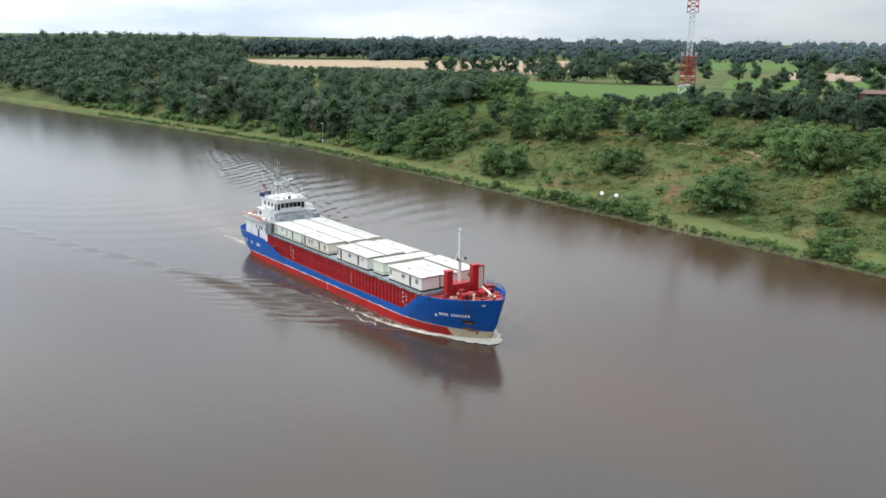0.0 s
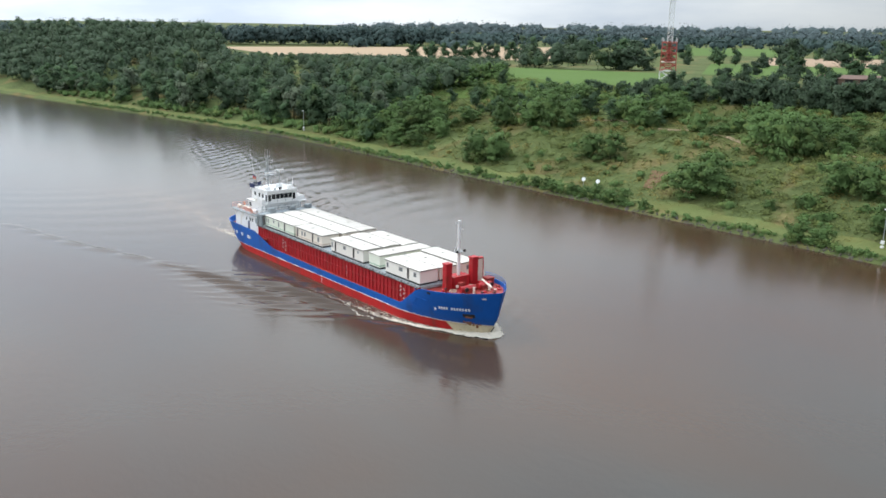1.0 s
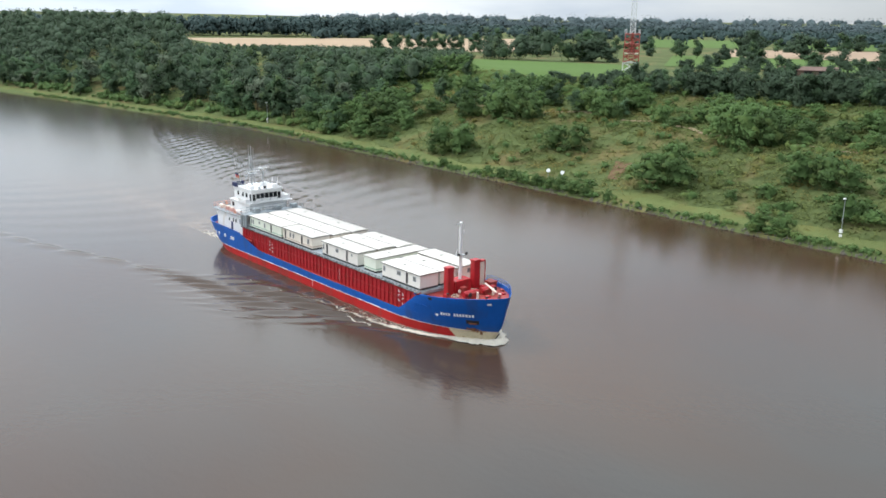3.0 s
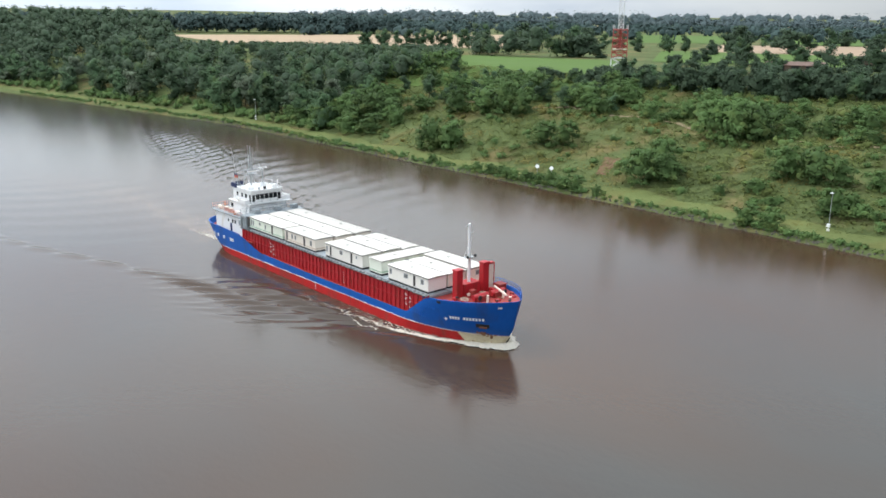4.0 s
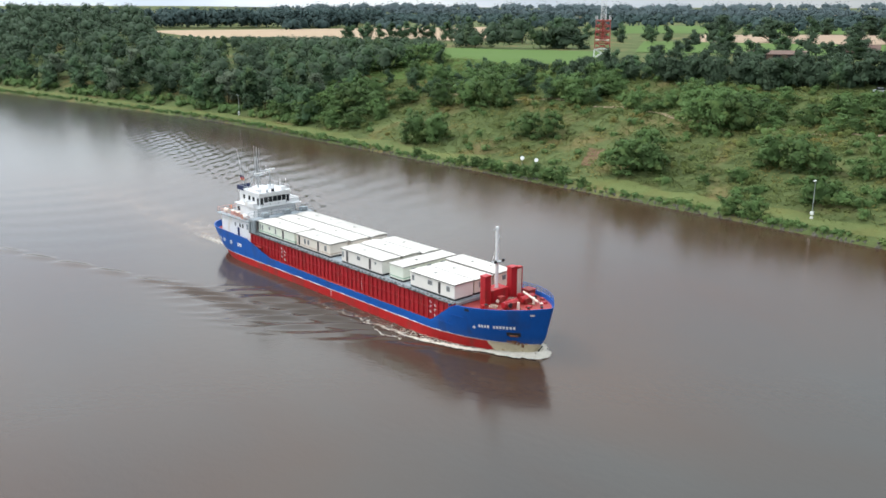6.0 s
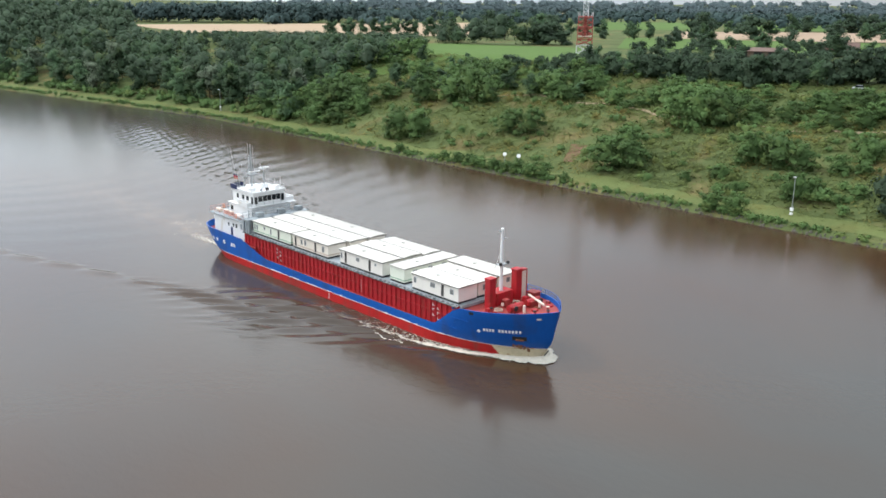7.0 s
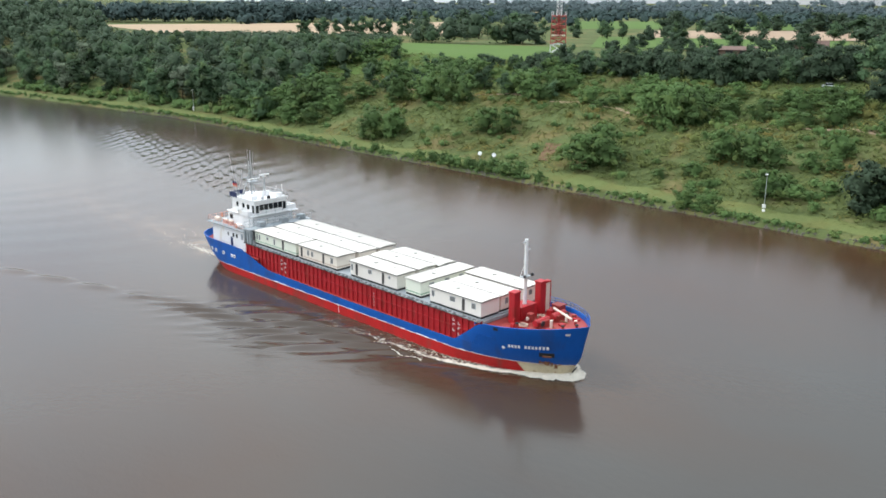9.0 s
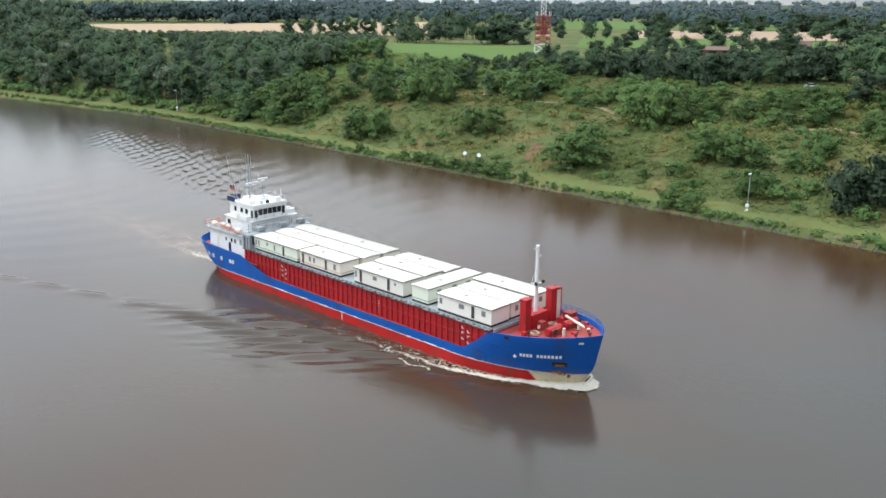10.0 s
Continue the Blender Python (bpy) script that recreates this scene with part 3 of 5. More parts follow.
# front of the wood along the towpath
for k in range(84):
    x = -185 - 330 * (k / 84) ** 1.2 + rnd.uniform(-3, 3)
    q = rnd.choice((13, 17, 24, 34)) + rnd.uniform(-2, 5)
    kind = "willow" if rnd.random() < 0.16 else "oak"
    put(kind, x, float(bank_line(x)) + q, rnd.uniform(9, 17), "silvery willow at the edge of the wood" if kind == "willow" else "broadleaf tree at the edge of the wood", "tree", "trees at the edge of the wood")
# trees between the fields
for k in range(66):
    f = rnd.random()
    row = k % 5
    if row == 0 and k % 2:
        continue
    if row == 0:
        x, y = -318 + 110 * f, 336 - 58 * f + rnd.uniform(-5, 5)
    elif row == 1:
        x, y = -354 + 280 * f, 524 + rnd.uniform(-25, 25) + 34 * f
    elif row == 4:
        x, y = -262 + 280 * f, 625 + rnd.uniform(-16, 16) + 76 * f
    elif row == 2:
        x, y = -211 + 170 * f, 277 + 46 * f + rnd.uniform(-6, 6)
    else:
        x, y = -304 + 260 * f, 390 + 110 * f + rnd.uniform(-8, 8)
    put("dark" if rnd.random() < 0.6 else "oak", x, y, rnd.uniform(10, 17), "dark field tree between meadows and grain", "tree", "field trees", 1.25)
# tall trees with bare stems in a row before the grain
for k in range(15):
    f = k / 14 + rnd.uniform(-0.03, 0.03)
    s = rnd.uniform(10, 13.5) / 15
    plant(rnd.choice(OAKS), -349 + 30 * f, 240 + 76 * f, s, rnd.random() * 6.28, "tall field tree before the grain field", "tree", "trees before the grain field", 1.0)
for k in range(10):
    put("dark" if k % 3 else "oak", rnd.uniform(-135, -15), rnd.uniform(205, 335), rnd.uniform(7, 12), "dark tree on the farmland behind the hedge", "tree", "trees behind the hedge", 1.2)
for x, y in ((-92, 246), (-84, 248), (-70, 252), (-62, 270), (-56, 285), (-78, 296), (-66, 300), (-100, 262)):
    put("dark", x, y, rnd.uniform(6, 9), "dark tree beside the farm", "tree", "trees beside the farm")
# a row of round trees across the farmland beside the mast
for k in range(12):
    f = k / 11 + rnd.uniform(-0.03, 0.03)
    plant(rnd.choice(OAKS + DARKS), -292 + 112 * f, 372 + 8 * f + rnd.uniform(-10, 10), rnd.uniform(9, 12) / (15 if k % 2 else 12), rnd.random() * 6.28, "round dark tree in a row across the farmland", "tree", "trees across the farmland")
for pool in (OAKS, WILLOWS, BUSHES, DARKS, SHRUBS):
    for ob in pool:
        for o in (*ob.children_recursive, ob):
            bpy.data.objects.remove(o)


def forest(name, spots, cards, size, mat, label, seed):
    """Many far crowns in one mesh; spots are (x, y, height, radius)."""
    rng = np.random.default_rng(seed)
    V, F, Q, n = [], [], [], 0
    for x, y, h, r in spots:
        z = float(land_height(x, y))
        lobes = [(x + r * 0.5 * rng.normal(), y + r * 0.5 * rng.normal(), z + h * (0.35 + 0.35 * rng.random()), r * (0.4 + 0.2 * rng.random())) for _ in range(3)]
        lobes += [(x, y, z + h - r * 0.62, r * 0.72), (x, y, z + h * 0.4, r * 0.9)]
        for v, f, q in (leaf_cloud(rng, lobes, cards, size, 0.9, heart=(x, y, z + 0.4 * h)), core_cloud(lobes, rng, 0.60, 0.9)):
            V.append(v), F.append(f + n), Q.append(q)
            n += len(v)
    return tagged(new(name, leaf_mesh(name, np.concatenate(V), np.concatenate(F), np.concatenate(Q), mat)), label, "woodland", kind="stuff")


# low growth over the slope, at the water's edge and before the wood
spots = []
for k in range(520):
    x = rnd.uniform(-170, 78)
    q = rnd.choice((rnd.uniform(12, 84), rnd.uniform(40, 84)))
    h = rnd.uniform(0.9, 2.2) * (1.35 if q > 56 else 1)
    h = min(h, headroom(x, 90 + q))
    spots.append((x, 90 + q, h * 0.8, h * rnd.uniform(0.6, 1.1)))
forest("shrubbery", spots[::3], 150, 0.23, SCRUB, "low brambles and weeds scattered over the slope", 13)
forest("shrubbery", spots[1::3] + spots[2::3], 150, 0.23, LEAF_BUSH, "low green bushes scattered over the slope", 23)
spots = []
for k in range(560):
    x = rnd.uniform(-420, 90)
    h = rnd.uniform(0.4, 0.8) + 0.9 * rnd.random() ** 4
    spots.append((x, float(bank_line(x)) + 0.9 + rnd.uniform(0, 2.0), h, h * 0.95))
for k in range(240):
    x = rnd.uniform(-480, -160)
    h = rnd.uniform(1.5, 4)
    spots.append((x, float(bank_line(x)) + rnd.uniform(9.5, 17), h, h * 0.7))
forest("waterside_growth", spots, 75, 0.22, LEAF_BUSH, "low bushes and reeds along the water's edge", 33)
# the wood above the canal, dense to the fields
spots = []
for k in range(1250):
    x = -205 - 560 * rnd.random() ** 1.15
    q = rnd.uniform(18, 190)
    y = float(bank_line(x)) + q
    h = min(rnd.uniform(8, 18) * (1.3 if x < -430 else 1), headroom(x, y) * rnd.uniform(0.55, 1.16))
    if h < 2.5:
        continue
    spots.append((x, y, h, min(0.55 * h, rnd.uniform(3.6, 6.6))))
far_spots = [p for p in spots if p[0] < -400]
spots = [p for p in spots if p[0] >= -400]
forest("woodland", far_spots, 120, 0.75, LEAF_DARK, "dense dark wood along the far bend of the canal", 8)
for k, (mat, tone) in enumerate(((LEAF_TREE, "mid green"), (LEAF_GREY, "greyish green"), (LEAF_DARK, "dark green"))):
    forest("woodland", spots[k::3], 210, 0.56, mat, "dense wood of %s trees covering the canal slope" % tone, 3 + k)
# forest belt behind the grain field
spots = []
for k in range(820):
    a = rnd.uniform(-0.62, 0.02)
    d = rnd.choice((rnd.uniform(900, 960), rnd.uniform(905, 1350)))
    ax = radians(52.7) + math.pi / 2 - (a + 0.0)
    spots.append((EYE[0] + d * math.cos(ax), EYE[1] + d * math.sin(ax), rnd.uniform(15, 20), rnd.uniform(4.5, 7.5)))
forest("far_forest", spots, 40, 1.7, LEAF_FAR_TINT, "dark forest belt on the skyline behind the grain", 14)
# hedges, copses and woods out to the skyline
spots, hazy = [], []
for k in range(1250):
    a = rnd.uniform(-0.1, 0.62)
    d = rnd.choice((rnd.uniform(840, 1400), rnd.uniform(1300, 2600), rnd.uniform(2600, 4300), 1330 + 12 * rnd.random(), 1900 + 20 * rnd.random(), 2500 + 30 * rnd.random()))
    ax = radians(52.7) + math.pi / 2 - a
    if d < 840 and (a < 0.17 or rnd.random() < 0.35):
        continue
    s = 1 + d / 3000
    (spots if d < 1500 else hazy).append((EYE[0] + d * math.cos(ax), EYE[1] + d * math.sin(ax), rnd.uniform(7, 12) * (1 if d < 1500 else 1.25 if d < 2700 else 1.45), rnd.uniform(4, 8) * s * (1 if d < 2700 else 2.0)))
forest("far_copses", spots, 36, 2.4, LEAF_FAR_TINT, "dark hedgerows and copses on the far farmland", 5)
# beyond 1500 m the leaf colour itself carries the haze
forest("hazy_woods", hazy, 30, 3.2, LEAF_HAZE_TINT, "skyline woods with the haze's blue in their leaf colour", 6)


def scrub():
    """Tall grass, nettles and brambles over the slope: tufts of leaves."""
    rng = np.random.default_rng(11)
    n = 30000
    x = rng.uniform(-215, 80, n)
    q = 10.2 + 80 * rng.random(n) ** 0.9
    keep = wobble(x, q, 11, 1) + 0.7 * wobble(x, q, 4.5, 3) + 0.5 * rng.normal(size=n) > -0.8
    x, q = x[keep], q[keep]
    y = bank_line(x) + q
    z = land_height(x, y)
    lobes = np.stack([x, y, z + 0.2, 0.35 + 0.95 * rng.random(len(x)) ** 2.5], -1)
    return leaf_mesh("scrub", *leaf_cloud(rng, lobes, 155000, 0.29, 0.7, 1.7, 0.8), SCRUB)


def tufts():
    """Tufts of longer grass on the towpath."""
    rng = np.random.default_rng(12)
    n = 9000
    x = -300 + 400 * rng.random(n) ** 0.8
    q = 1.2 + 9.5 * np.abs(rng.random(n) * 2 - 1) ** 0.5 * np.sign(rng.random(n) - 0.5) * 0.5 + 4.4
    y = bank_line(x) + q
    lobes = np.stack([x, y, land_height(x, y) + 0.05, 0.15 + 0.2 * rng.random(n)], -1)
    return leaf_mesh("grass_tufts", *leaf_cloud(rng, lobes, 16000, 0.16, 0.7, 1.7, 0.8), SCRUB)


tagged(new("grass_tufts", tufts()), "tufts of longer grass on the towpath", "grass", kind="stuff")
tagged(new("scrub", scrub()), "rough grass, nettles and brambles over the slope", "scrub", kind="stuff")


# ---- the cargo ship: x forward from the bow, y to port, z up from the water ----
def hull_ends(z):
    return float(np.interp(z, [-1, 0, 2, 4.5], [-79.0, -80.2, -82.0, -82.7])), float(np.interp(z, [-1, 0, 1.6, 2.6, 7.2], [-3.0, -2.6, -1.7, -1.0, 0]))


def hull_half(x, z):
    """Half the hull's breadth at x and height z."""
    aft, fore = hull_ends(z)
    s = min(1.0, max(0.0, z / 6.0)) ** 1.1
    d = max(0.0, fore - x)
    lb, pw, ex = 18 - 6 * s, 2.0 + 0.2 * s, 0.85 - 0.05 * s
    w = 6.5 * (1 - max(0.0, 1 - d / lb) ** pw) ** ex
    e = max(0.0, x - aft)
    ls = 11 - 5 * s
    return min(w, 6.5 * (1 - max(0.0, 1 - e / ls) ** (2 + s)) ** (0.6 - 0.1 * s))


def sheer(x):
    """Height of the hull's upper edge."""
    return float(np.interp(x, [-83, -78, -66.2, -64.5, -62.5, -60.5, -58.5, -40, -16.5, -12.6, -11.5, -6, 0], [5.0, 4.85, 4.65, 4.3, 3.7, 3.15, 2.75, 2.6, 2.8, 5.7, 6.1, 6.6, 7.15]))


def bottom_line(x):
    return float(np.interp(x, [-82, -60, 0], [1.15, 1.25, 1.65]))


def stations():
    a = np.concatenate([np.linspace(0, 0.10, 14) ** 1.5 / 0.10 ** 0.5, np.linspace(0.11, 0.74, 36), np.linspace(0.745, 0.86, 20), 1 - np.linspace(0.14, 0, 24) ** 1.8 / 0.14 ** 0.8])
    return a


def hull_shell(lo, hi, levels):
    """Both sides of the shell between two heights lo(x), hi(x), closed at stem and stern."""
    us = stations()
    V, F = [], []
    ring = 2 * len(us)
    for k in range(levels):
        f = k / (levels - 1)
        row = []
        for u in us:
            x = -82 + 82 * u
            for _ in range(3):
                z = lo(x) + f * (hi(x) - lo(x))
                a, b = hull_ends(z)
                x = a + (b - a) * u
            z = lo(x) + f * (hi(x) - lo(x))
            row.append((x, hull_half(x, z), z))
        V += [(x, -h, z) for x, h, z in row] + [(x, h, z) for x, h, z in reversed(row)]
    for k in range(levels - 1):
        for i in range(ring):
            j = (i + 1) % ring
            F.append((k * ring + i, k * ring + j, (k + 1) * ring + j, (k + 1) * ring + i))
    bm = bmesh.new()
    vs = [bm.verts.new(v) for v in V]
    for f in F:
        bm.faces.new([vs[i] for i in f])
    bmesh.ops.remove_doubles(bm, verts=bm.verts, dist=0.003)
    return bm


def deck_plate(x0, x1, z, inset, thick=0.12):
    xs = np.linspace(x0, x1, 26)
    bm = bmesh.new()
    level = z if callable(z) else (lambda x: z)
    loops = []
    for x in xs:
        h = max(0.02, hull_half(x, level(x)) - inset)
        loops.append([bm.verts.new((x, y, level(x) - d)) for y, d in ((-h, 0), (h, 0), (h, thick), (-h, thick))])
    for a, b in zip(loops[:-1], loops[1:]):
        for i in range(4):
            bm.faces.new((a[i], a[(i + 1) % 4], b[(i + 1) % 4], b[i]))
    bm.faces.new(loops[0]), bm.faces.new(loops[-1])
    return bm


def bulwark(x0, x1, zfloor):
    """Inner face and cap of the raised shell plating, 0.16 m thick, round bow or stern."""
    xs = np.linspace(x0, x1, 40) if x1 < -20 else x1 - (x1 - x0) * np.linspace(1, 0, 40) ** 1.7
    rows = []
    for x in xs:
        zt = sheer(x)
        ho, hi = hull_half(x, zt), max(0.0, hull_half(x, zt) - 0.2)
        xf = min(x, hull_ends(zfloor)[1] - 0.35)
        rows.append(((x, ho + 0.03, zt + 0.03), (x, hi, zt + 0.03), (xf, max(0.0, min(hi, hull_half(xf, zfloor) - 0.2)), zfloor)))
    bm = bmesh.new()
    loop = [[bm.verts.new((x, -y, z)) for x, y, z in r] for r in rows]
    mirror = [[bm.verts.new(p) for p in r] for r in rows]
    for L in (loop, mirror):
        for a, b in zip(L[:-1], L[1:]):
            for k in range(2):
                bm.faces.new((a[k], a[k + 1], b[k + 1], b[k]))
    bmesh.ops.remove_doubles(bm, verts=bm.verts, dist=0.004)
    return bm


def on_hull(x, z, out=0.02):
    """A pose on the starboard shell: local x along it forwards, local y upwards, local z outwards."""
    h = hull_half(x, z)
    tx = Vector((0.4, -(hull_half(x + 0.2, z) - hull_half(x - 0.2, z)), 0)).normalized()
    tz = Vector((0, -(hull_half(x, z + 0.2) - hull_half(x, z - 0.2)), 0.4)).normalized()
    nrm = tx.cross(tz).normalized()
    if nrm.y > 0 and h > 0.5:
        nrm = -nrm
    up = nrm.cross(tx).normalized()
    m = Matrix((tx, up, nrm)).transposed().to_4x4()
    m.translation = Vector((x, -h, z)) + nrm * out
    return m


def plate_on_hull(x, z, w, h, thick=0.02, out=0.005, tilt=0.0):
    bm = bmesh.new()
    bmesh.ops.create_cube(bm, size=1, matrix=on_hull(x, z, out) @ Matrix.Rotation(tilt, 4, "Z") @ Matrix.Diagonal((w, h, thick, 1)))
    return bm


def railing(points, height, parent, mat, posts=1.6, r=0.035):
    """Posts and two rails along a line; one mesh a rail run."""
    for k, (a, b) in enumerate(zip(points[:-1], points[1:])):
        a, b = Vector(a), Vector(b)
        bm = bmesh.new()
        for f in (0.5, 1.0):
            bar(a + Vector((0, 0, height * f)), b + Vector((0, 0, height * f)), r, None, bm, 6)
        n = max(1, round((b - a).length / posts))
        for i in range(n + 1):
            p = a.lerp(b, i / n)
            bar(p, p + Vector((0, 0, height)), r, None, bm, 6)
        part("railing", bm, mat, parent)


ship = tagged(empty("cargo_ship"), "blue and red coastal cargo ship carrying mobile homes", "ship")
part("bottom_plating", hull_shell(lambda x: -1.3, bottom_line, 5), RED, ship, "red painted lower hull", True)
part("upper_hull", hull_shell(bottom_line, sheer, 9), BLUE, ship, "blue painted upper hull", True)
part("forecastle_bulwark", bulwark(-12.9, -0.02, 5.6), BLUE, ship, "blue bulwark round the bow")
part("poop_bulwark", bulwark(-81.9, -66.4, 3.85), BLUE, ship, "blue bulwark round the stern")
part("forecastle_deck", deck_plate(-13.2, -0.5, lambda x: max(5.6, sheer(x) - 0.55), 0.12), DECKRED, ship, "red painted foredeck")
part("main_deck", deck_plate(-66.5, -11, 2.55, 0.1), DECKRED, ship)
part("poop_deck", deck_plate(-81.4, -62, 3.9, 0.15), DECKRED, ship)
part("forecastle_bulkhead", box(-13.3, -13.1, -6.2, 6.2, 2.5, 5.8), BLUE, ship)
part("rubbing_strake", hull_shell(lambda x: bottom_line(x) - 0.01, lambda x: bottom_line(x) + 0.07, 2), WHITE, ship, "thin chipped pale line above the red").scale = (1.0002, 1.003, 1)

# coaming with its stiffeners
coaming = part("coaming", box(-66.0, -12.6, -5.95, 5.95, 2.5, 5.96, 0.03), COAMING, ship, "dark red ribbed hatch coaming")
rib = mesh_of("stiffener", [(-.07, 0, 0), (.07, 0, 0), (.06, -.16, 0), (-.06, -.16, 0), (-.07, 0, 3.3), (.07, 0, 3.3), (.06, -.14, 3.3), (-.06, -.14, 3.3)],
              [(0, 1, 2, 3), (7, 6, 5, 4), (0, 4, 5, 1), (1, 5, 6, 2), (2, 6, 7, 3), (3, 7, 4, 0)], COAMING)
for k in range(50):
    for side in (1, -1):
        o = part("stiffener", rib, COAMING, coaming)
        o.matrix_basis = Matrix.LocRotScale((-65.4 + 1.06 * k, -5.95 * side, 2.6), Euler((0, 0, 0 if side > 0 else math.pi)), None)
for y0, y1 in ((-6.28, -5.72), (5.72, 6.28)):
    part("coaming_flange", box(-66.1, -12.5, y0, y1, 5.92, 6.04, 0.02), RIM, coaming, "dark grey worn steel rim of the coaming")
for k in range(9):
    x0 = -65.6 + 5.9 * k
    part("hatch_cover", box(x0, x0 + 5.82, -5.7, 5.7, 5.98, 6.16, 0.04), GREY, ship, "pale grey steel hatch cover")
# cleats and wheels of the hatch covers along the rim
cleat = mesh_of("hatch_cleat", [(-.12, -.09, 0), (.12, -.09, 0), (.12, .09, 0), (-.12, .09, 0), (-.07, -.05, .26), (.07, -.05, .26), (.07, .05, .26), (-.07, .05, .26)],
                [(3, 2, 1, 0), (4, 5, 6, 7), (0, 1, 5, 4), (1, 2, 6, 5), (2, 3, 7, 6), (3, 0, 4, 7)], STEEL)
for k in range(60):
    for y0 in (-5.98, 5.98):
        o = part("hatch_cleat", cleat, STEEL, coaming)
        o.matrix_basis = Matrix.Translation((-65.2 + 0.885 * k, y0, 6.035))
# white marks on the coaming, too small to read
for x0, z0, columns in ((-55.6, 5.3, 2), (-33.0, 5.0, 1), (-17.2, 5.4, 2)):
    for c in range(columns):
        for i in range(3 if columns == 2 else 5):
            x1, z1 = x0 + 0.95 * c, z0 - (0.72 if columns == 2 else 0.42) * i - 0.35 * c
            part("mark", box(x1, x1 + 0.10, -6.15, -6.09, z1 - (0.34 if columns == 2 else 0.16), z1), WORN, coaming, "small white painted mark")
            if columns == 2:
                part("mark", box(x1 + 0.12, x1 + 0.38, -6.15, -6.09, z1 - (0.10 if i % 2 else 0.34), z1 - (0.0 if i % 2 else 0.24)), WORN, coaming, "small white painted mark")
for y0, y1 in ((-6.08, -5.94), (5.94, 6.08)):
    part("stringer", box(-65.8, -12.8, y0, y1, 4.22, 4.34), COAMING, coaming)

# bow details
bp = part("bow_patch", hull_shell(lambda x: -0.2, lambda x: bottom_line(x) - 0.02, 3), PATCH, ship, "worn white and rusty paint at the stem")
bmx = bmesh.new()
bmx.from_mesh(bp.data)
bmesh.ops.bisect_plane(bmx, geom=bmx.verts[:] + bmx.edges[:] + bmx.faces[:], plane_co=(-7.4, 0, 0.8), plane_no=(-1, 0, -0.45), clear_outer=True)
for v in bmx.verts:
    v.co.y *= 1.004
    v.co.y += 0.03 * (1 if v.co.y > 0 else -1)
    v.co.x += 0.04
bmx.to_mesh(bp.data)
bmx.free()
pocket = part("anchor_pocket", plate_on_hull(-4.0, 3.15, 1.9, 0.6, 0.06), DARK, ship, "dark recessed anchor pocket")
part("stem_line", bar((-1.45, -0.05, 1.5), (-2.55, -0.25, -0.1), 0.08, None, None, 6), DARK, ship, "dark weld along the stem")
part("anchor", plate_on_hull(-4.0, 2.95, 1.1, 0.22, 0.2, 0.05), RUST, pocket, "rusty anchor")
smear = random.Random(31)
for k in range(16):
    part("rust_streak", plate_on_hull(-4.9 + 0.13 * k + smear.uniform(-0.1, 0.1), 2.0 - 0.45 * smear.random() ** 2 - 0.02 * k, smear.uniform(0.08, 0.4), smear.uniform(0.15, 0.75), 0.012, 0.075 - 0.003 * k, smear.uniform(-0.25, 0.25)), (RUST, RUST_THIN)[k % 2], pocket)
# ship's name: plain white bars
for k in range(12):
    if k == 4:
        continue
    part("name_bar", plate_on_hull(-8.1 + 0.395 * k, 3.85 + 0.026 * k, 0.29, 0.44, 0.02, 0.01), WHITE, ship, "white lettering bar on the bow")
# pale worn places and a thin line where the blue meets the red
wear = random.Random(8)
for k in range(22):
    xw = -13 - 2.7 * k + wear.uniform(-1, 1)
    part("worn_patch", plate_on_hull(xw, bottom_line(xw) + wear.uniform(-0.02, 0.08), wear.uniform(0.25, 1.5), wear.uniform(0.07, 0.17), 0.02, 0.012), WORN, ship, "pale scuffed paint")
part("bow_mark", plate_on_hull(-8.9, 3.5, 0.40, 0.40, 0.02, 0.01, 0.78), WHITE, ship, "small white diamond mark")
part("bow_mark", plate_on_hull(-1.6, 6.2, 0.6, 0.24, 0.02, 0.01), WORN, ship, "small pale mark under the rail")
part("hawse_opening", plate_on_hull(-9.6, 5.9, 0.7, 0.35, 0.02, 0.01), DARK, ship)
for x0, z0, w, t in ((-11.7, 4.6, 3.0, -0.02), (-13.9, 3.1, 3.2, -0.02), (-12.9, 3.7, 1.6, 0.9)):
    part("fender_bar", plate_on_hull(x0, z0, w, 0.07, 0.05, 0.02, t), BLUE, ship)
for x0 in (-76.2, -74.7, -72.2, -69.6, -68.8):
    o = part("porthole", plate_on_hull(x0, 3.05, 0.58, 0.58, 0.05, 0.02), WHITE, ship, "white rimmed porthole")
    part("pane", plate_on_hull(x0, 3.05, 0.2, 0.2, 0.07, 0.025), GLASS, o)
for x0, w in ((-63, .5), (-55.5, 3.2), (-49.5, 1.6), (-44.6, 1.8), (-40.8, .4), (-37.5, 0.7), (-26.5, .6), (-22.5, 2.4), (-20.0, .5), (-15.2, 1.0)):
    part("scuff", plate_on_hull(x0, bottom_line(x0) + 0.06, w, 0.16, 0.02, 0.03), WHITE, ship, "bare scuffed paint")
for k in range(4):
    part("draft_mark", plate_on_hull(-40.6, 0.35 + 0.33 * k, 0.24, 0.16, 0.02, 0.02), WHITE, ship)

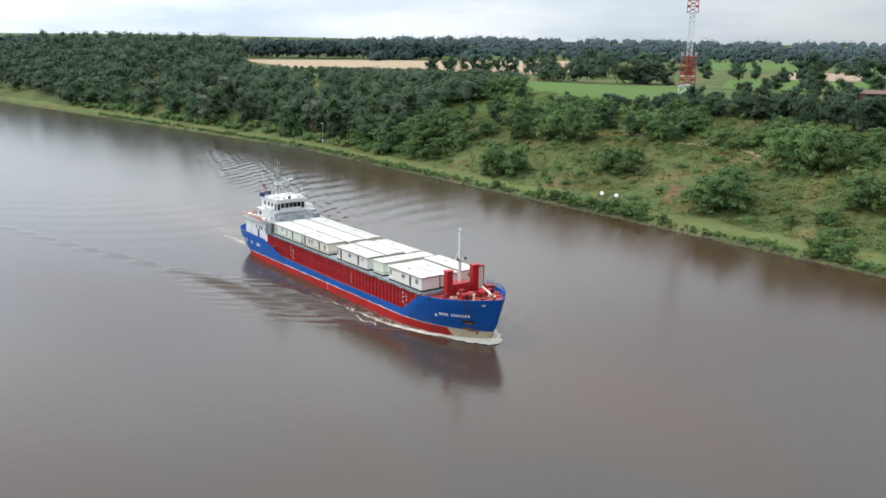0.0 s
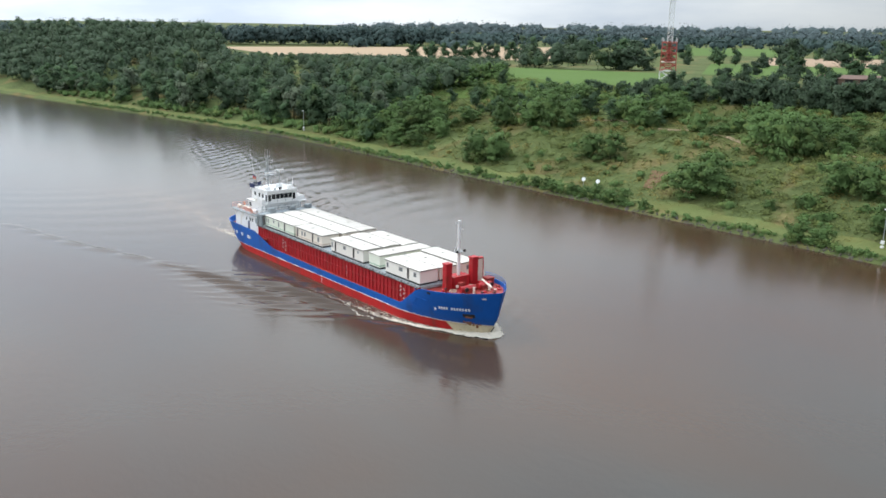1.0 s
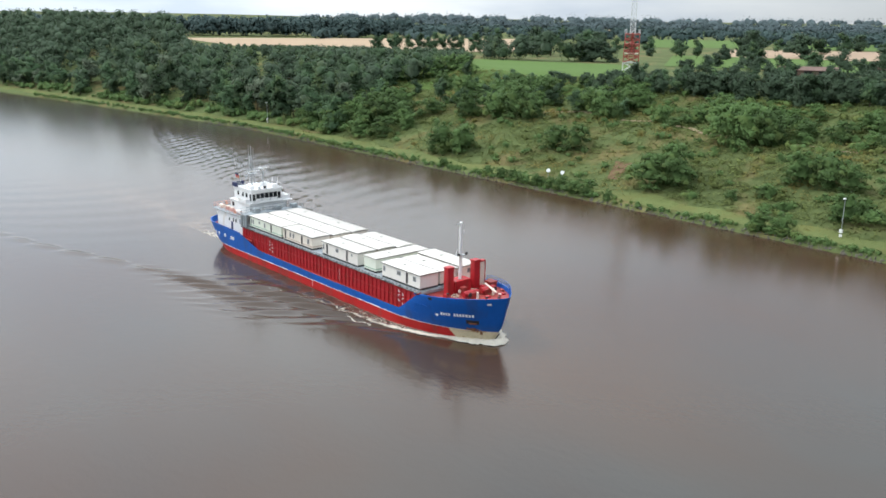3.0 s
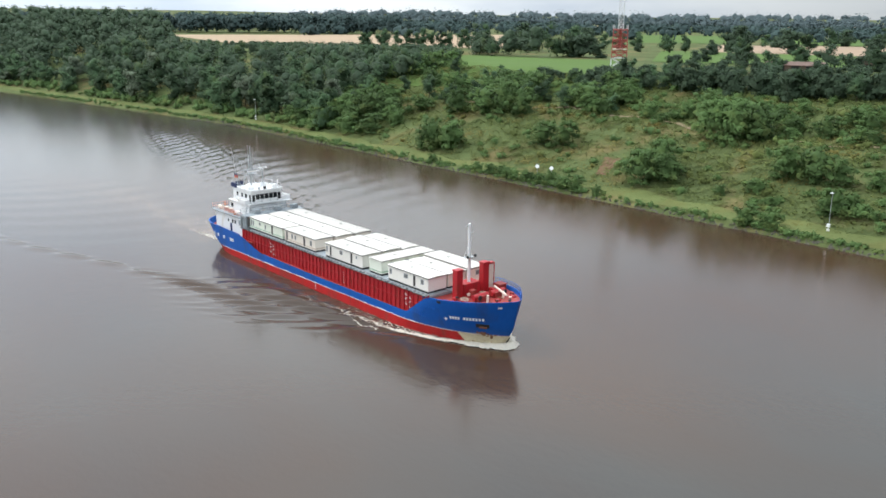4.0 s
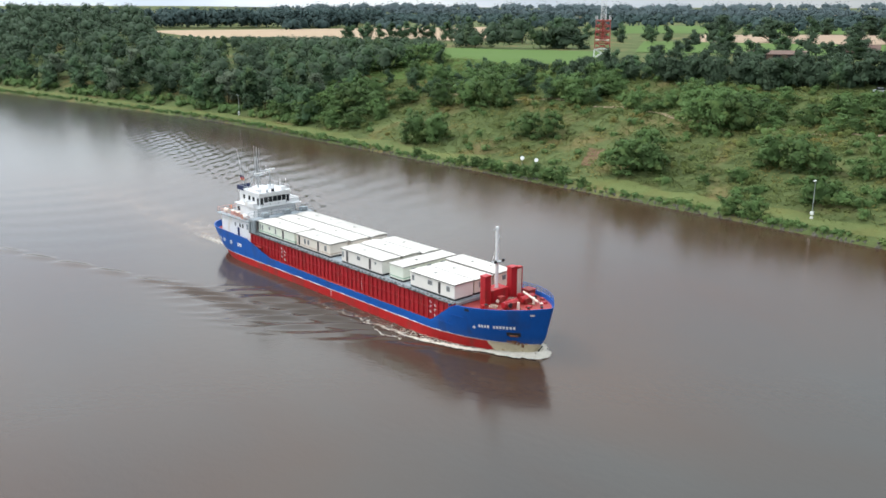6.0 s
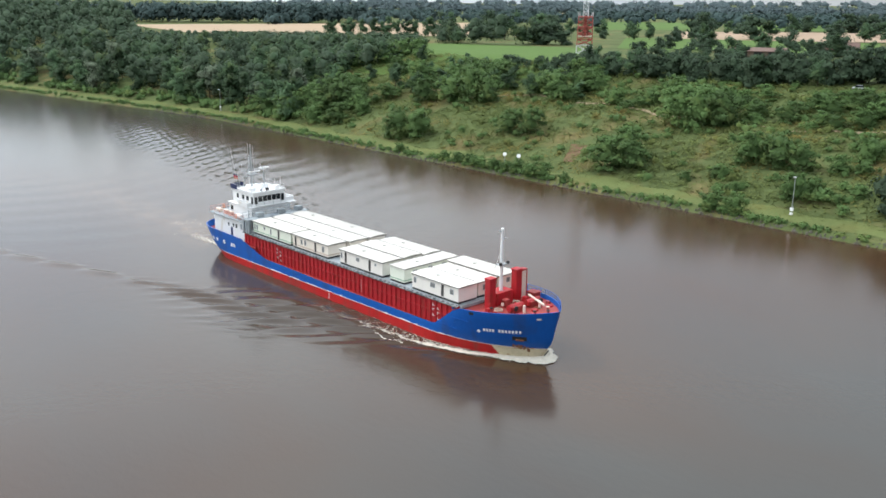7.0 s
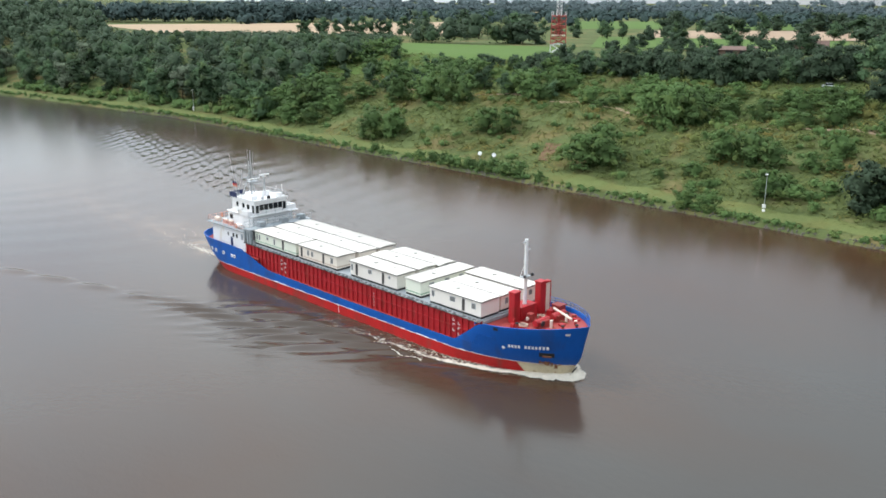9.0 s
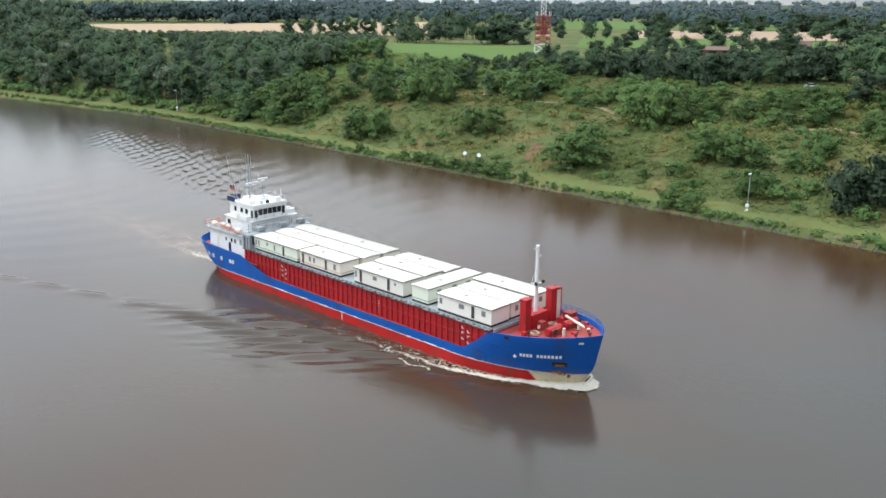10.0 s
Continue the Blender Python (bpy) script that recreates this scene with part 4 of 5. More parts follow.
# foredeck gear
for y0, y1, zt in ((-3.1, -1.95, 9.9), (2.1, 3.25, 10.2)):
    p = part("ventilator_post", box(-10.3, -9.3, y0, y1, 5.8, zt, 0.12), COAMING, ship, "tall red ventilation housing")
    part("cap", box(-10.35, -9.25, y0 - 0.06, y1 + 0.06, zt - 0.16, zt + 0.08, 0.05), COAMING, p)
part("mast_house", box(-11.4, -9.4, -1.6, 1.6, 5.8, 7.6, 0.06), COAMING, ship, "red deckhouse below the foremast")
part("breakwater", box(-12.4, -12.1, -5.6, 5.6, 5.7, 6.1), GREY, ship)
fm = part("foremast", bar((-10.2, 0, 7.5), (-10.2, 0, 16.25), 0.27, 0.22, None, 12), WHITE, ship, "white tubular foremast")
part("cross_arm", box(-10.28, -10.12, -0.75, 0.1, 15.85, 15.97), STEEL, fm)
part("cross_arm", box(-10.28, -10.12, 0.0, 0.75, 14.75, 14.85), STEEL, fm)
part("platform", box(-10.6, -9.8, -0.75, 0.75, 11.25, 11.34), STEEL, fm)
part("mast_light", box(-9.9, -9.6, -0.9, -0.6, 11.3, 11.7, 0.05), DARK, fm)
part("mast_light", box(-9.9, -9.6, 0.6, 0.9, 11.3, 11.7, 0.05), DARK, fm)
for yy in (-0.8, 0.8):
    part("stay", bar((-10.2, yy * 0.3, 13), (-11.3, yy * 1.9, 7.9), 0.025), WHITE, fm)
for yy in (-1.7, 1.7):
    wl_ = part("windlass", box(-6.6, -5.4, yy - 0.9, yy + 0.9, 5.9, 6.95, 0.15), DECKRED, ship, "red anchor windlass")
    part("drum", bar((-6.0, yy - 1.3, 6.75), (-6.0, yy + 1.3, 6.75), 0.42, None, None, 12), COAMING, wl_)
    part("vent_pipe", bar((-4.6, yy * 0.9, 6.0), (-4.6, yy * 0.9, 7.2), 0.18), CREAM, ship, "cream goose-neck vent")
part("davit_boom", bar((-7.2, 2.3, 7.2), (-3.4, 1.0, 7.0), 0.16, 0.14), CREAM, ship, "cream painted boom lying on the foredeck")
fore_hatch = part("fore_hatch", box(-8.6, -7.3, 3.6, 4.9, 5.8, 7.0, 0.08), DECKRED, ship, "red foredeck hatch")
part("lid", box(-8.7, -7.2, 3.5, 5.0, 7.0, 7.12, 0.03), DECKRED, fore_hatch)
for k, (x0, y0) in enumerate(((-3.0, -1.3), (-3.0, 1.3), (-7.6, -4.6), (-7.6, 4.9), (-2.0, 0.2))):
    b_ = part("bollard", bar((x0, y0, 5.9), (x0, y0, 6.75), 0.17, None, None, 10), DECKRED, ship)
    part("bollard_cap", bar((x0, y0, 6.75), (x0, y0, 6.86), 0.23, None, None, 10), CREAM if k % 2 else DARK, b_)
for x0, y0, r0 in ((-7.9, -2.9, 0.55), (-8.4, 1.2, 0.5), (-3.7, 2.6, 0.42)):
    coil = bmesh.new()
    for j in range(3):
        for k in range(12):
            a0, a1 = k * math.tau / 12, (k + 1) * math.tau / 12
            bar((x0 + r0 * math.cos(a0), y0 + r0 * math.sin(a0), 5.95 + 0.1 * j), (x0 + r0 * math.cos(a1), y0 + r0 * math.sin(a1), 5.95 + 0.1 * j), 0.06, None, coil, 5)
    part("rope_coil", coil, TRIM_TAN, ship, "coil of tan mooring rope")
for yy in (-1.1, 1.1):
    part("anchor_chain", bar((-5.2, yy, 6.3), (-2.6, yy * 1.5, 6.0), 0.11, None, None, 6), RUST, ship, "rusty anchor chain")
    part("brake_wheel", bar((-5.25, yy * 2.2, 6.8), (-5.15, yy * 2.2, 6.8), 0.36, None, None, 12), DARK, ship)
    part("deck_pipe", bar((-9.0, yy * 3.6, 6.0), (-4.6, yy * 2.6, 6.0), 0.07, None, None, 6), COAMING, ship)
    part("fairlead", box(-4.4, -3.5, yy * 2.55 - 0.25, yy * 2.55 + 0.25, 5.9, 6.5, 0.08), COAMING, ship)
trunk_ = part("vent_trunk", box(-10.2, -9.6, 3.45, 4.5, 5.8, 9.75, 0.05), CREAM, ship, "pale ventilation trunk with a dark red rim")
part("trunk_rim", box(-10.25, -9.55, 3.40, 4.55, 9.75, 9.95), COAMING, trunk_)
part("trunk_edge", box(-9.66, -9.54, 4.42, 4.56, 5.9, 9.75), COAMING, trunk_)
for k, (x0, y0, w, d, h) in enumerate(((-8.9, -1.2, 0.7, 0.9, 1.2), (-8.6, 2.5, 0.8, 0.6, 0.9), (-7.4, 0.1, 0.9, 1.0, 0.7), (-4.4, -0.4, 0.6, 0.8, 0.8), (-5.2, 3.4, 0.5, 0.5, 0.9), (-8.9, -4.4, 0.6, 0.6, 0.7))):
    part("deck_box", box(x0, x0 + w, y0, y0 + d, 5.7, 5.7 + h, 0.06), (DECKRED, COAMING)[k % 2], ship, "red painted deck box")
for k in range(5):
    part("deck_wheel", bar((-9.15 + 0.9 * k, -3.2 + 1.4 * k, 6.5), (-9.05 + 0.9 * k, -3.2 + 1.4 * k, 6.5), 0.26, None, None, 10), (COAMING, CREAM)[k % 2], ship)
bow_rail = [(x, hull_half(x, sheer(x)) - 0.12, sheer(x)) for x in (-11, -9, -7, -5.2, -3.6, -2.2, -1.0, -0.35)]
railing(bow_rail, 0.75, ship, BLUE, 1.0, 0.04)

# gantry that lifts the hatch covers
gantry = part("hatch_gantry", box(-65.9, -63.9, -6.3, 6.3, 8.1, 8.5, 0.05), GREY, ship, "grey hatch cover gantry ahead of the deckhouse")
for y0 in (-6.3, 5.85):
    for x0 in (-65.9, -65.0, -64.3):
        part("gantry_leg", box(x0, x0 + 0.4, y0, y0 + 0.45, 6.1, 8.15), GREY, gantry)
railing([(-65.8, -6.2, 8.5), (-65.8, 6.2, 8.5)], 1.0, gantry, GREY)
railing([(-64.0, -6.2, 8.5), (-64.0, 6.2, 8.5)], 1.0, gantry, GREY)
for y0 in (-4, 0.5, 4.2):
    part("winch", box(-65.5, -64.4, y0, y0 + 1.2, 8.5, 9.3, 0.1), GREY, gantry)

# deckhouse in three tiers
house = part("deckhouse", box(-77.0, -66.6, -5.5, 5.5, 3.9, 7.5, 0.05), WHITE, ship, "white deckhouse at the stern")
part("boat_deck", box(-78.2, -66.3, -5.9, 5.9, 7.5, 7.62, 0.02), GREY, house)
part("crew_tier", box(-74.5, -66.9, -3.75, 4.3, 7.62, 9.7, 0.05), WHITE, house)
part("bridge_deck", box(-74.7, -66.75, -3.95, 5.6, 9.7, 9.82, 0.02), WHITE, house)
for s in (-1, 1):
    w_ = 4.2 if s < 0 else 5.6
    part("bridge_wing", box(-70.6, -67.6, s * (w_ - 0.15), s * w_, 9.8, 10.6), WHITE, house)
    part("bridge_wing", box(-67.65, -67.5, s * 3.2, s * w_, 9.8, 10.6), WHITE, house)
    part("bridge_wing", box(-70.6, -70.45, s * 3.2, s * w_, 9.8, 10.6), WHITE, house)
wheel = part("wheelhouse", box(-73.8, -66.9, -3.3, 3.3, 9.82, 12.1, 0.12), WHITE, house, "white wheelhouse with a band of dark windows")
part("wheelhouse_roof", box(-73.95, -66.7, -3.42, 3.42, 12.1, 12.28, 0.06), WHITE, ship, "white wheelhouse roof")
for k in range(5):
    y0 = -2.3 + 0.94 * k
    part("window", box(-66.92, -66.86, y0, y0 + 0.84, 10.65, 11.65, 0.02), GLASS, wheel)
for s in (-1, 1):
    for x0, w, z0 in ((-67.6, 0.6, 10.3), (-69.2, 0.8, 10.8), (-70.6, 0.7, 10.8), (-72.4, 0.6, 10.8)):
        part("window", box(x0, x0 + w, s * 3.29, s * 3.34, z0, 11.6, 0.02), GLASS, wheel)
    part("window", box(-66.92, -66.86, s * 2.75 - 0.3, s * 2.75 + 0.3, 10.3, 11.6, 0.02), GLASS, wheel)
    part("window", box(-74.0, -73.1, *((-3.79, -3.74) if s < 0 else (4.29, 4.34)), 8.4, 9.2, 0.02), GLASS, house)
    part("window", box(-70.6, -70.1, s * 5.49, s * 5.54, 6.0, 6.7, 0.02), GLASS, house)
    part("window", box(-69.6, -69.1, s * 5.49, s * 5.54, 6.0, 6.7, 0.02), GLASS, house)
    part("window", box(-72.2, -71.8, s * 5.49, s * 5.54, 6.0, 6.6, 0.02), GLASS, house)
    part("door", box(-71.3, -70.6, s * 5.49, s * 5.55, 4.1, 5.9, 0.02), FLAGDARK, house, "dark weathertight door")
    part("vent_grille", box(-68.0, -67.4, s * 5.49, s * 5.54, 6.0, 7.0, 0.02), GREY, house)
railing([(-78.0, 5.7, 7.6), (-78.0, -5.7, 7.6), (-66.5, -5.7, 7.6)], 1.0, house, PINKISH)
railing([(-66.5, 5.7, 7.6), (-78.0, 5.7, 7.6)], 1.0, house, CREAM)
railing([(-74.0, -3.4, 12.28), (-67.2, -3.4, 12.28)], 0.9, house, STEEL)
railing([(-74.0, 3.4, 12.28), (-67.2, 3.4, 12.28)], 0.9, house, STEEL)
part("canvas_dodger", box(-74.1, -72.0, -3.5, -3.42, 12.3, 13.1), FLAGDARK, house, "dark blue canvas on the roof rail")
part("canvas_dodger", box(-74.15, -74.05, -3.5, -0.9, 12.3, 13.1), FLAGDARK, house, "dark blue canvas on the roof rail")
part("funnel", box(-77.2, -75.6, 1.4, 3.6, 7.6, 11.8, 0.2), WHITE, ship, "white funnel behind the wheelhouse")
part("life_raft", bar((-77.2, -4.6, 8.0), (-75.9, -4.6, 8.0), 0.4, None, None, 12), CREAM, ship, "pale life raft canister")
part("liferaft", bar((-69.9, -4.9, 8.1), (-68.5, -4.9, 8.1), 0.38, None, None, 12), WHITE, ship, "white life raft canister")
for x0, y0, z0 in ((-77.9, -3.0, 8.2), (-69.0, -5.75, 8.2)):
    bm = bmesh.new()
    for k in range(12):
        a0, a1 = k * math.tau / 12, (k + 1) * math.tau / 12
        bar((x0 + 0.33 * math.cos(a0), y0, z0 + 0.33 * math.sin(a0)), (x0 + 0.33 * math.cos(a1), y0, z0 + 0.33 * math.sin(a1)), 0.08, None, bm, 6)
    part("life_ring", bm, ORANGE, ship, "orange life ring on the rail")
for x0, y0 in ((-74.6, -4.9), (-72.8, -5.0)):
    lk = part("deck_locker", box(x0, x0 + 1.1, y0, y0 + 0.5, 7.62, 8.35, 0.05), PINKISH, ship, "faded red deck locker")
    part("lid", box(x0 - 0.04, x0 + 1.14, y0 - 0.04, y0 + 0.54, 8.35, 8.43, 0.02), CREAM, lk)
# ladder and pipes on the front of the deckhouse
for y0 in (-4.6, -3.9, 4.0):
    part("pipe", bar((-66.5, y0, 5.9), (-66.5, y0, 9.6), 0.07), GREY, house)
part("bridge_front_rail", box(-66.55, -66.42, -3.3, 3.3, 9.85, 10.1), WHITE, house)
for y0, y1 in ((-3.42, -3.34), (3.34, 3.42)):
    part("roof_coaming", box(-73.9, -66.75, y0, y1, 12.25, 12.5), WHITE, house)
part("roof_coaming", box(-66.8, -66.72, -3.4, 3.4, 12.25, 12.5), WHITE, house)
part("roof_locker", box(-69.6, -68.4, -2.6, -1.7, 12.28, 12.95, 0.06), WHITE, house, "white locker on the wheelhouse roof")
part("roof_locker", box(-68.4, -67.7, 1.9, 2.9, 12.28, 13.0, 0.06), WHITE, house, "white locker on the wheelhouse roof")
for y0 in (-2.9, -1.2, 0.6, 2.2):
    part("front_post", bar((-66.6, y0, 9.85), (-66.6, y0, 10.5), 0.05), GREY, house)
# stairs and handrails on the starboard side of the deckhouse
stair = part("stair", box(-77.9, -77.0, -5.35, -4.7, 3.9, 4.1, 0.02), GREY, house, "grey steel stair to the boat deck")
for k in range(9):
    part("tread", box(-77.6 + 0.11 * k, -77.3 + 0.11 * k, -5.3, -4.7, 4.3 + 0.36 * k, 4.34 + 0.36 * k), GREY, stair)
# signal mast on the wheelhouse
sm = part("signal_mast", bar((-72.6, 0, 12.2), (-72.6, 0, 20.0), 0.16, 0.08, None, 10), STEEL, ship, "grey signal mast with radar and aerials")
part("yard", bar((-72.6, -2.1, 15.4), (-72.6, 2.1, 15.4), 0.07), STEEL, sm)
part("yard", bar((-72.6, -1.1, 17.6), (-72.6, 1.1, 17.6), 0.05), STEEL, sm)
part("radar_platform", box(-72.9, -71.6, -0.9, 0.9, 14.6, 14.72), STEEL, sm)
part("radar_scanner", box(-71.85, -71.6, -1.3, 1.3, 15.05, 15.3, 0.05), WHITE, sm, "white radar scanner")
radar_post = part("radar_post", bar((-71.4, 1.9, 12.28), (-71.4, 1.9, 15.6), 0.13, 0.10), STEEL, ship, "grey post carrying a radar scanner")
part("radar_scanner", box(-71.5, -71.2, 0.9, 2.9, 15.62, 15.85, 0.06), WHITE, radar_post, "white radar scanner")
part("motor_box", box(-71.6, -71.1, 1.65, 2.15, 15.3, 15.62, 0.05), WHITE, radar_post)
part("cross_bar", bar((-72.6, -1.8, 14.3), (-71.4, 1.9, 14.3), 0.06), STEEL, sm)
part("flag_halyard", bar((-72.6, -1.9, 15.4), (-73.2, -2.6, 12.4), 0.02, None, None, 4), STEEL, sm)
for y0, z1 in ((-1.9, 16.6), (1.9, 16.4), (-0.5, 20.2), (0.5, 19.7)):
    part("aerial", bar((-72.6, y0, 15.4), (-72.6, y0, z1), 0.04), STEEL, sm)
for yy in (-1.3, 1.3):
    part("mast_leg", bar((-73.6, yy, 12.2), (-72.6, yy * 0.1, 16.5), 0.09), STEEL, sm)
for k in range(6):
    part("rung", bar((-72.75, -0.45 + 0.03 * k, 12.9 + 0.9 * k), (-72.75, 0.45 - 0.03 * k, 12.9 + 0.9 * k), 0.03, None, None, 5), WHITE, sm)
for yy in (-0.45, 0.45):
    part("mast_leg", bar((-72.75, yy, 12.2), (-72.75, yy * 0.4, 18.2), 0.05, None, None, 6), WHITE, sm)
part("satellite_dome", bar((-70.4, 0.9, 12.28), (-70.4, 0.9, 13.1), 0.42, 0.25, None, 12), WHITE, ship, "white satellite dome")
part("searchlight", bar((-67.5, -1.2, 12.28), (-67.5, -1.2, 12.85), 0.22, 0.26, None, 10), STEEL, ship)
part("whip_aerial", bar((-73.8, -2.2, 12.3), (-74.6, -2.9, 19.6), 0.05, 0.02), STEEL, ship)
for y0 in (1.7, 2.9):
    part("whip_aerial", bar((-67.6, y0, 12.28), (-67.6, y0, 14.4), 0.04, 0.02), WHITE, ship)
part("satellite_dome", bar((-70.2, 1.6, 12.28), (-70.2, 1.6, 13.1), 0.42, 0.3, None, 12), WHITE, ship)
part("searchlight", box(-67.6, -67.2, -0.3, 0.2, 12.3, 12.9, 0.08), DARK, ship)
part("flagstaff", bar((-73.4, -1.9, 12.3), (-73.8, -2.2, 14.9), 0.04), STEEL, ship)
for k, m_ in enumerate((FLAGDARK, FLAGRED, ORANGE)):
    part("flag_stripe", box(-75.0, -73.8, -2.3 + 0.06 * k, -2.25 + 0.06 * k, 14.35 - 0.3 * k, 14.65 - 0.3 * k), m_, ship, "striped ensign cloth")


# ---- mobile homes standing on the hatch covers ----
def mobile_home(length, width, height, wall, roof, trim, label, doors, panes, end_panes, crown=0.05):
    """A boxy holiday home on a dark chassis; origin at the middle of its base, long side along x."""
    root = tagged(empty("mobile_home"), label, "mobile home", "mobile homes on the hatch covers")
    l, w = length / 2, width / 2
    part("chassis", box(-l + 0.05, l - 0.03, -w + 0.03, w - 0.03, 0, 0.3), DARK, root, "dark steel chassis")
    body = part("cabin", box(-l, l, -w, w, 0.28, height - 0.1, 0.04), wall, root)
    bm = bmesh.new()
    prof = [(-w - 0.12, height - 0.16), (-w - 0.12, height - 0.02), (-w * 0.5, height - 0.02 + crown * 0.75), (0, height - 0.02 + crown), (w * 0.5, height - 0.02 + crown * 0.75), (w + 0.12, height - 0.02), (w + 0.12, height - 0.16)]
    ends = [[bm.verts.new((x, y, z)) for y, z in prof] for x in (-l - 0.12, l + 0.12)]
    n = len(prof)
    for i in range(n):
        j = (i + 1) % n
        bm.faces.new((ends[0][i], ends[0][j], ends[1][j], ends[1][i]))
    bm.faces.new(ends[0]), bm.faces.new(ends[1][::-1])
    top = part("roof", bm, roof, root)
    part("gutter", box(-l - 0.13, l + 0.13, -w - 0.16, -w - 0.11, height - 0.17, height - 0.08), EAVE, top)
    part("gutter", box(l + 0.11, l + 0.15, -w - 0.1, w + 0.1, height - 0.17, height - 0.08), EAVE, top)
    part("gutter", box(-l - 0.13, l + 0.13, w + 0.115, w + 0.17, height - 0.12, height + 0.02), EAVE, top)
    for k in range(1, int(length / 1.25)):
        x0 = -l + 1.25 * k
        seam = bmesh.new()
        for (ya, za), (yb, zb) in zip(prof[1:5], prof[2:6]):
            bar((x0, ya, za + 0.005), (x0, yb, zb + 0.005), 0.02, None, seam, 4)
        part("roof_seam", seam, ROOF_GREY, top)
    part("roof_vent", box(-l * 0.3, -l * 0.3 + 0.4, -0.2, 0.2, height - 0.05 + crown, height + 0.1 + crown, 0.03), ROOF_GREY, top)
    part("roof_vent", box(l * 0.35, l * 0.35 + 0.35, 0.3, 0.6, height - 0.05 + crown, height + 0.08 + crown, 0.03), WHITE, top)
    if trim:
        part("trim_band", box(-l - 0.012, l + 0.012, -w - 0.012, w + 0.012, 0.5, 0.66), trim, body, "coloured trim band")
    for k in range(int(length / 1.2)):
        x0 = -l + 0.6 + 1.2 * k
        part("cladding_joint", box(x0, x0 + 0.03, -w - 0.008, -w + 0.02, 0.3, height - 0.2), wall, body)
    for x0 in doors:
        part("door", box(x0, x0 + 0.52, -w - 0.02, -w + 0.02, 0.42, height - 0.34), DOORWAY, body, "dark door")
        for xj in (x0 - 0.07, x0 + 0.53):
            part("door_jamb", box(xj, xj + 0.06, -w - 0.035, -w + 0.02, 0.42, height - 0.3), wall, body)
    for x0, pw, ph in panes:
        z0 = height - 0.55 - ph
        fr = part("window", box(x0, x0 + pw, -w - 0.03, -w + 0.02, z0, z0 + ph, 0.01), GREY, body)
        part("pane", box(x0 + 0.07, x0 + pw - 0.07, -w - 0.036, -w + 0.02, z0 + 0.07, z0 + ph - 0.07), PANE_GREY, fr)
    for y0, pw, ph in end_panes:
        z0 = height - 0.55 - ph
        fr = part("window", box(l - 0.02, l + 0.03, y0, y0 + pw, z0, z0 + ph, 0.01), GREY, body)
        part("pane", box(l - 0.02, l + 0.036, y0 + 0.07, y0 + pw - 0.07, z0 + 0.07, z0 + ph - 0.07), PANE_GREY, fr)
    return root


HATCH_TOP = 6.16
homes = [
    (mobile_home(11.4, 3.5, 2.3, WALL_MINT, ROOFING, TRIM_GREEN, "pale mint mobile home with a white roof", (1.9,), ((-5.3, 0.35, 0.9), (-4.6, 0.35, 0.9), (-2.4, 0.5, 0.5), (-0.4, 0.4, 0.9)), ()), -57.9, -3.8, 0),
    (mobile_home(9.6, 3.5, 2.3, WALL_CREAM, ROOFING, TRIM_TAN, "cream mobile home with tan trim and white roof", (-4.3, 1.2), ((-2.6, 0.5, 0.8), (-1.6, 0.5, 0.8), (3.2, 0.6, 0.9)), ()), -46.7, -3.8, 0),
    (mobile_home(10.2, 3.5, 2.4, WALL_WHITE, ROOFING, None, "white mobile home with two dark doors", (-3.9, 1.9), ((-4.9, 0.4, 0.9), (-1.1, 0.8, 0.6), (3.3, 0.4, 0.4)), ()), -33.7, -3.8, 0),
    (mobile_home(10.4, 3.1, 2.4, WALL_MINT, ROOFING, TRIM_GREEN, "pale green mobile home set crosswise on deck", (), ((-3.6, 0.9, 0.5), (-0.6, 0.9, 0.5), (2.2, 0.9, 0.5)), ()), -25.6, -0.1, 90),
    (mobile_home(9.3, 3.5, 2.4, WALL_WHITE, ROOFING, None, "off-white mobile home beside the red foredeck", (1.3,), ((-4.3, 0.5, 0.8), (-0.9, 0.95, 0.65), (3.0, 0.7, 0.75)), ()), -17.4, -3.8, 0),
    (mobile_home(11.0, 3.32, 2.35, WALL_WHITE, ROOFING, None, "white roofed mobile home in the middle row", (), (), (), crown=0.15), -57.8, 0.05, 0),
    (mobile_home(11.0, 3.25, 2.42, WALL_CREAM, ROOFING, None, "white roofed mobile home in the far row", (), (), (), crown=0.15), -57.6, 3.75, 0),
    (mobile_home(10.6, 3.32, 2.35, WALL_CREAM, ROOFING, None, "white roofed mobile home in the middle row", (), (), (), crown=0.15), -46.6, 0.05, 0),
    (mobile_home(10.8, 3.25, 2.4, WALL_WHITE, ROOFING, None, "white roofed mobile home in the far row", (), (), (), crown=0.15), -46.4, 3.75, 0),
    (mobile_home(10.4, 3.32, 2.46, WALL_WHITE, ROOFING, None, "white roofed mobile home in the middle row", (), (), (), crown=0.15), -33.6, 0.1, 0),
    (mobile_home(10.6, 3.25, 2.3, WALL_CREAM, ROOFING, None, "white roofed mobile home in the far row", (), (), (), crown=0.15), -33.4, 3.8, 0),
    (mobile_home(9.4, 3.5, 2.3, WALL_CREAM, ROOFING, None, "pale roofed mobile home with stained roof in the middle row", (), (), ((-0.9, 0.6, 0.8),)), -17.6, 0.15, 0),
    (mobile_home(10.4, 3.4, 2.55, WALL_CREAM, ROOFING, None, "tall white roofed mobile home in the far row", (), (), ((-0.4, 0.7, 0.7),)), -17.6, 3.85, 0)]


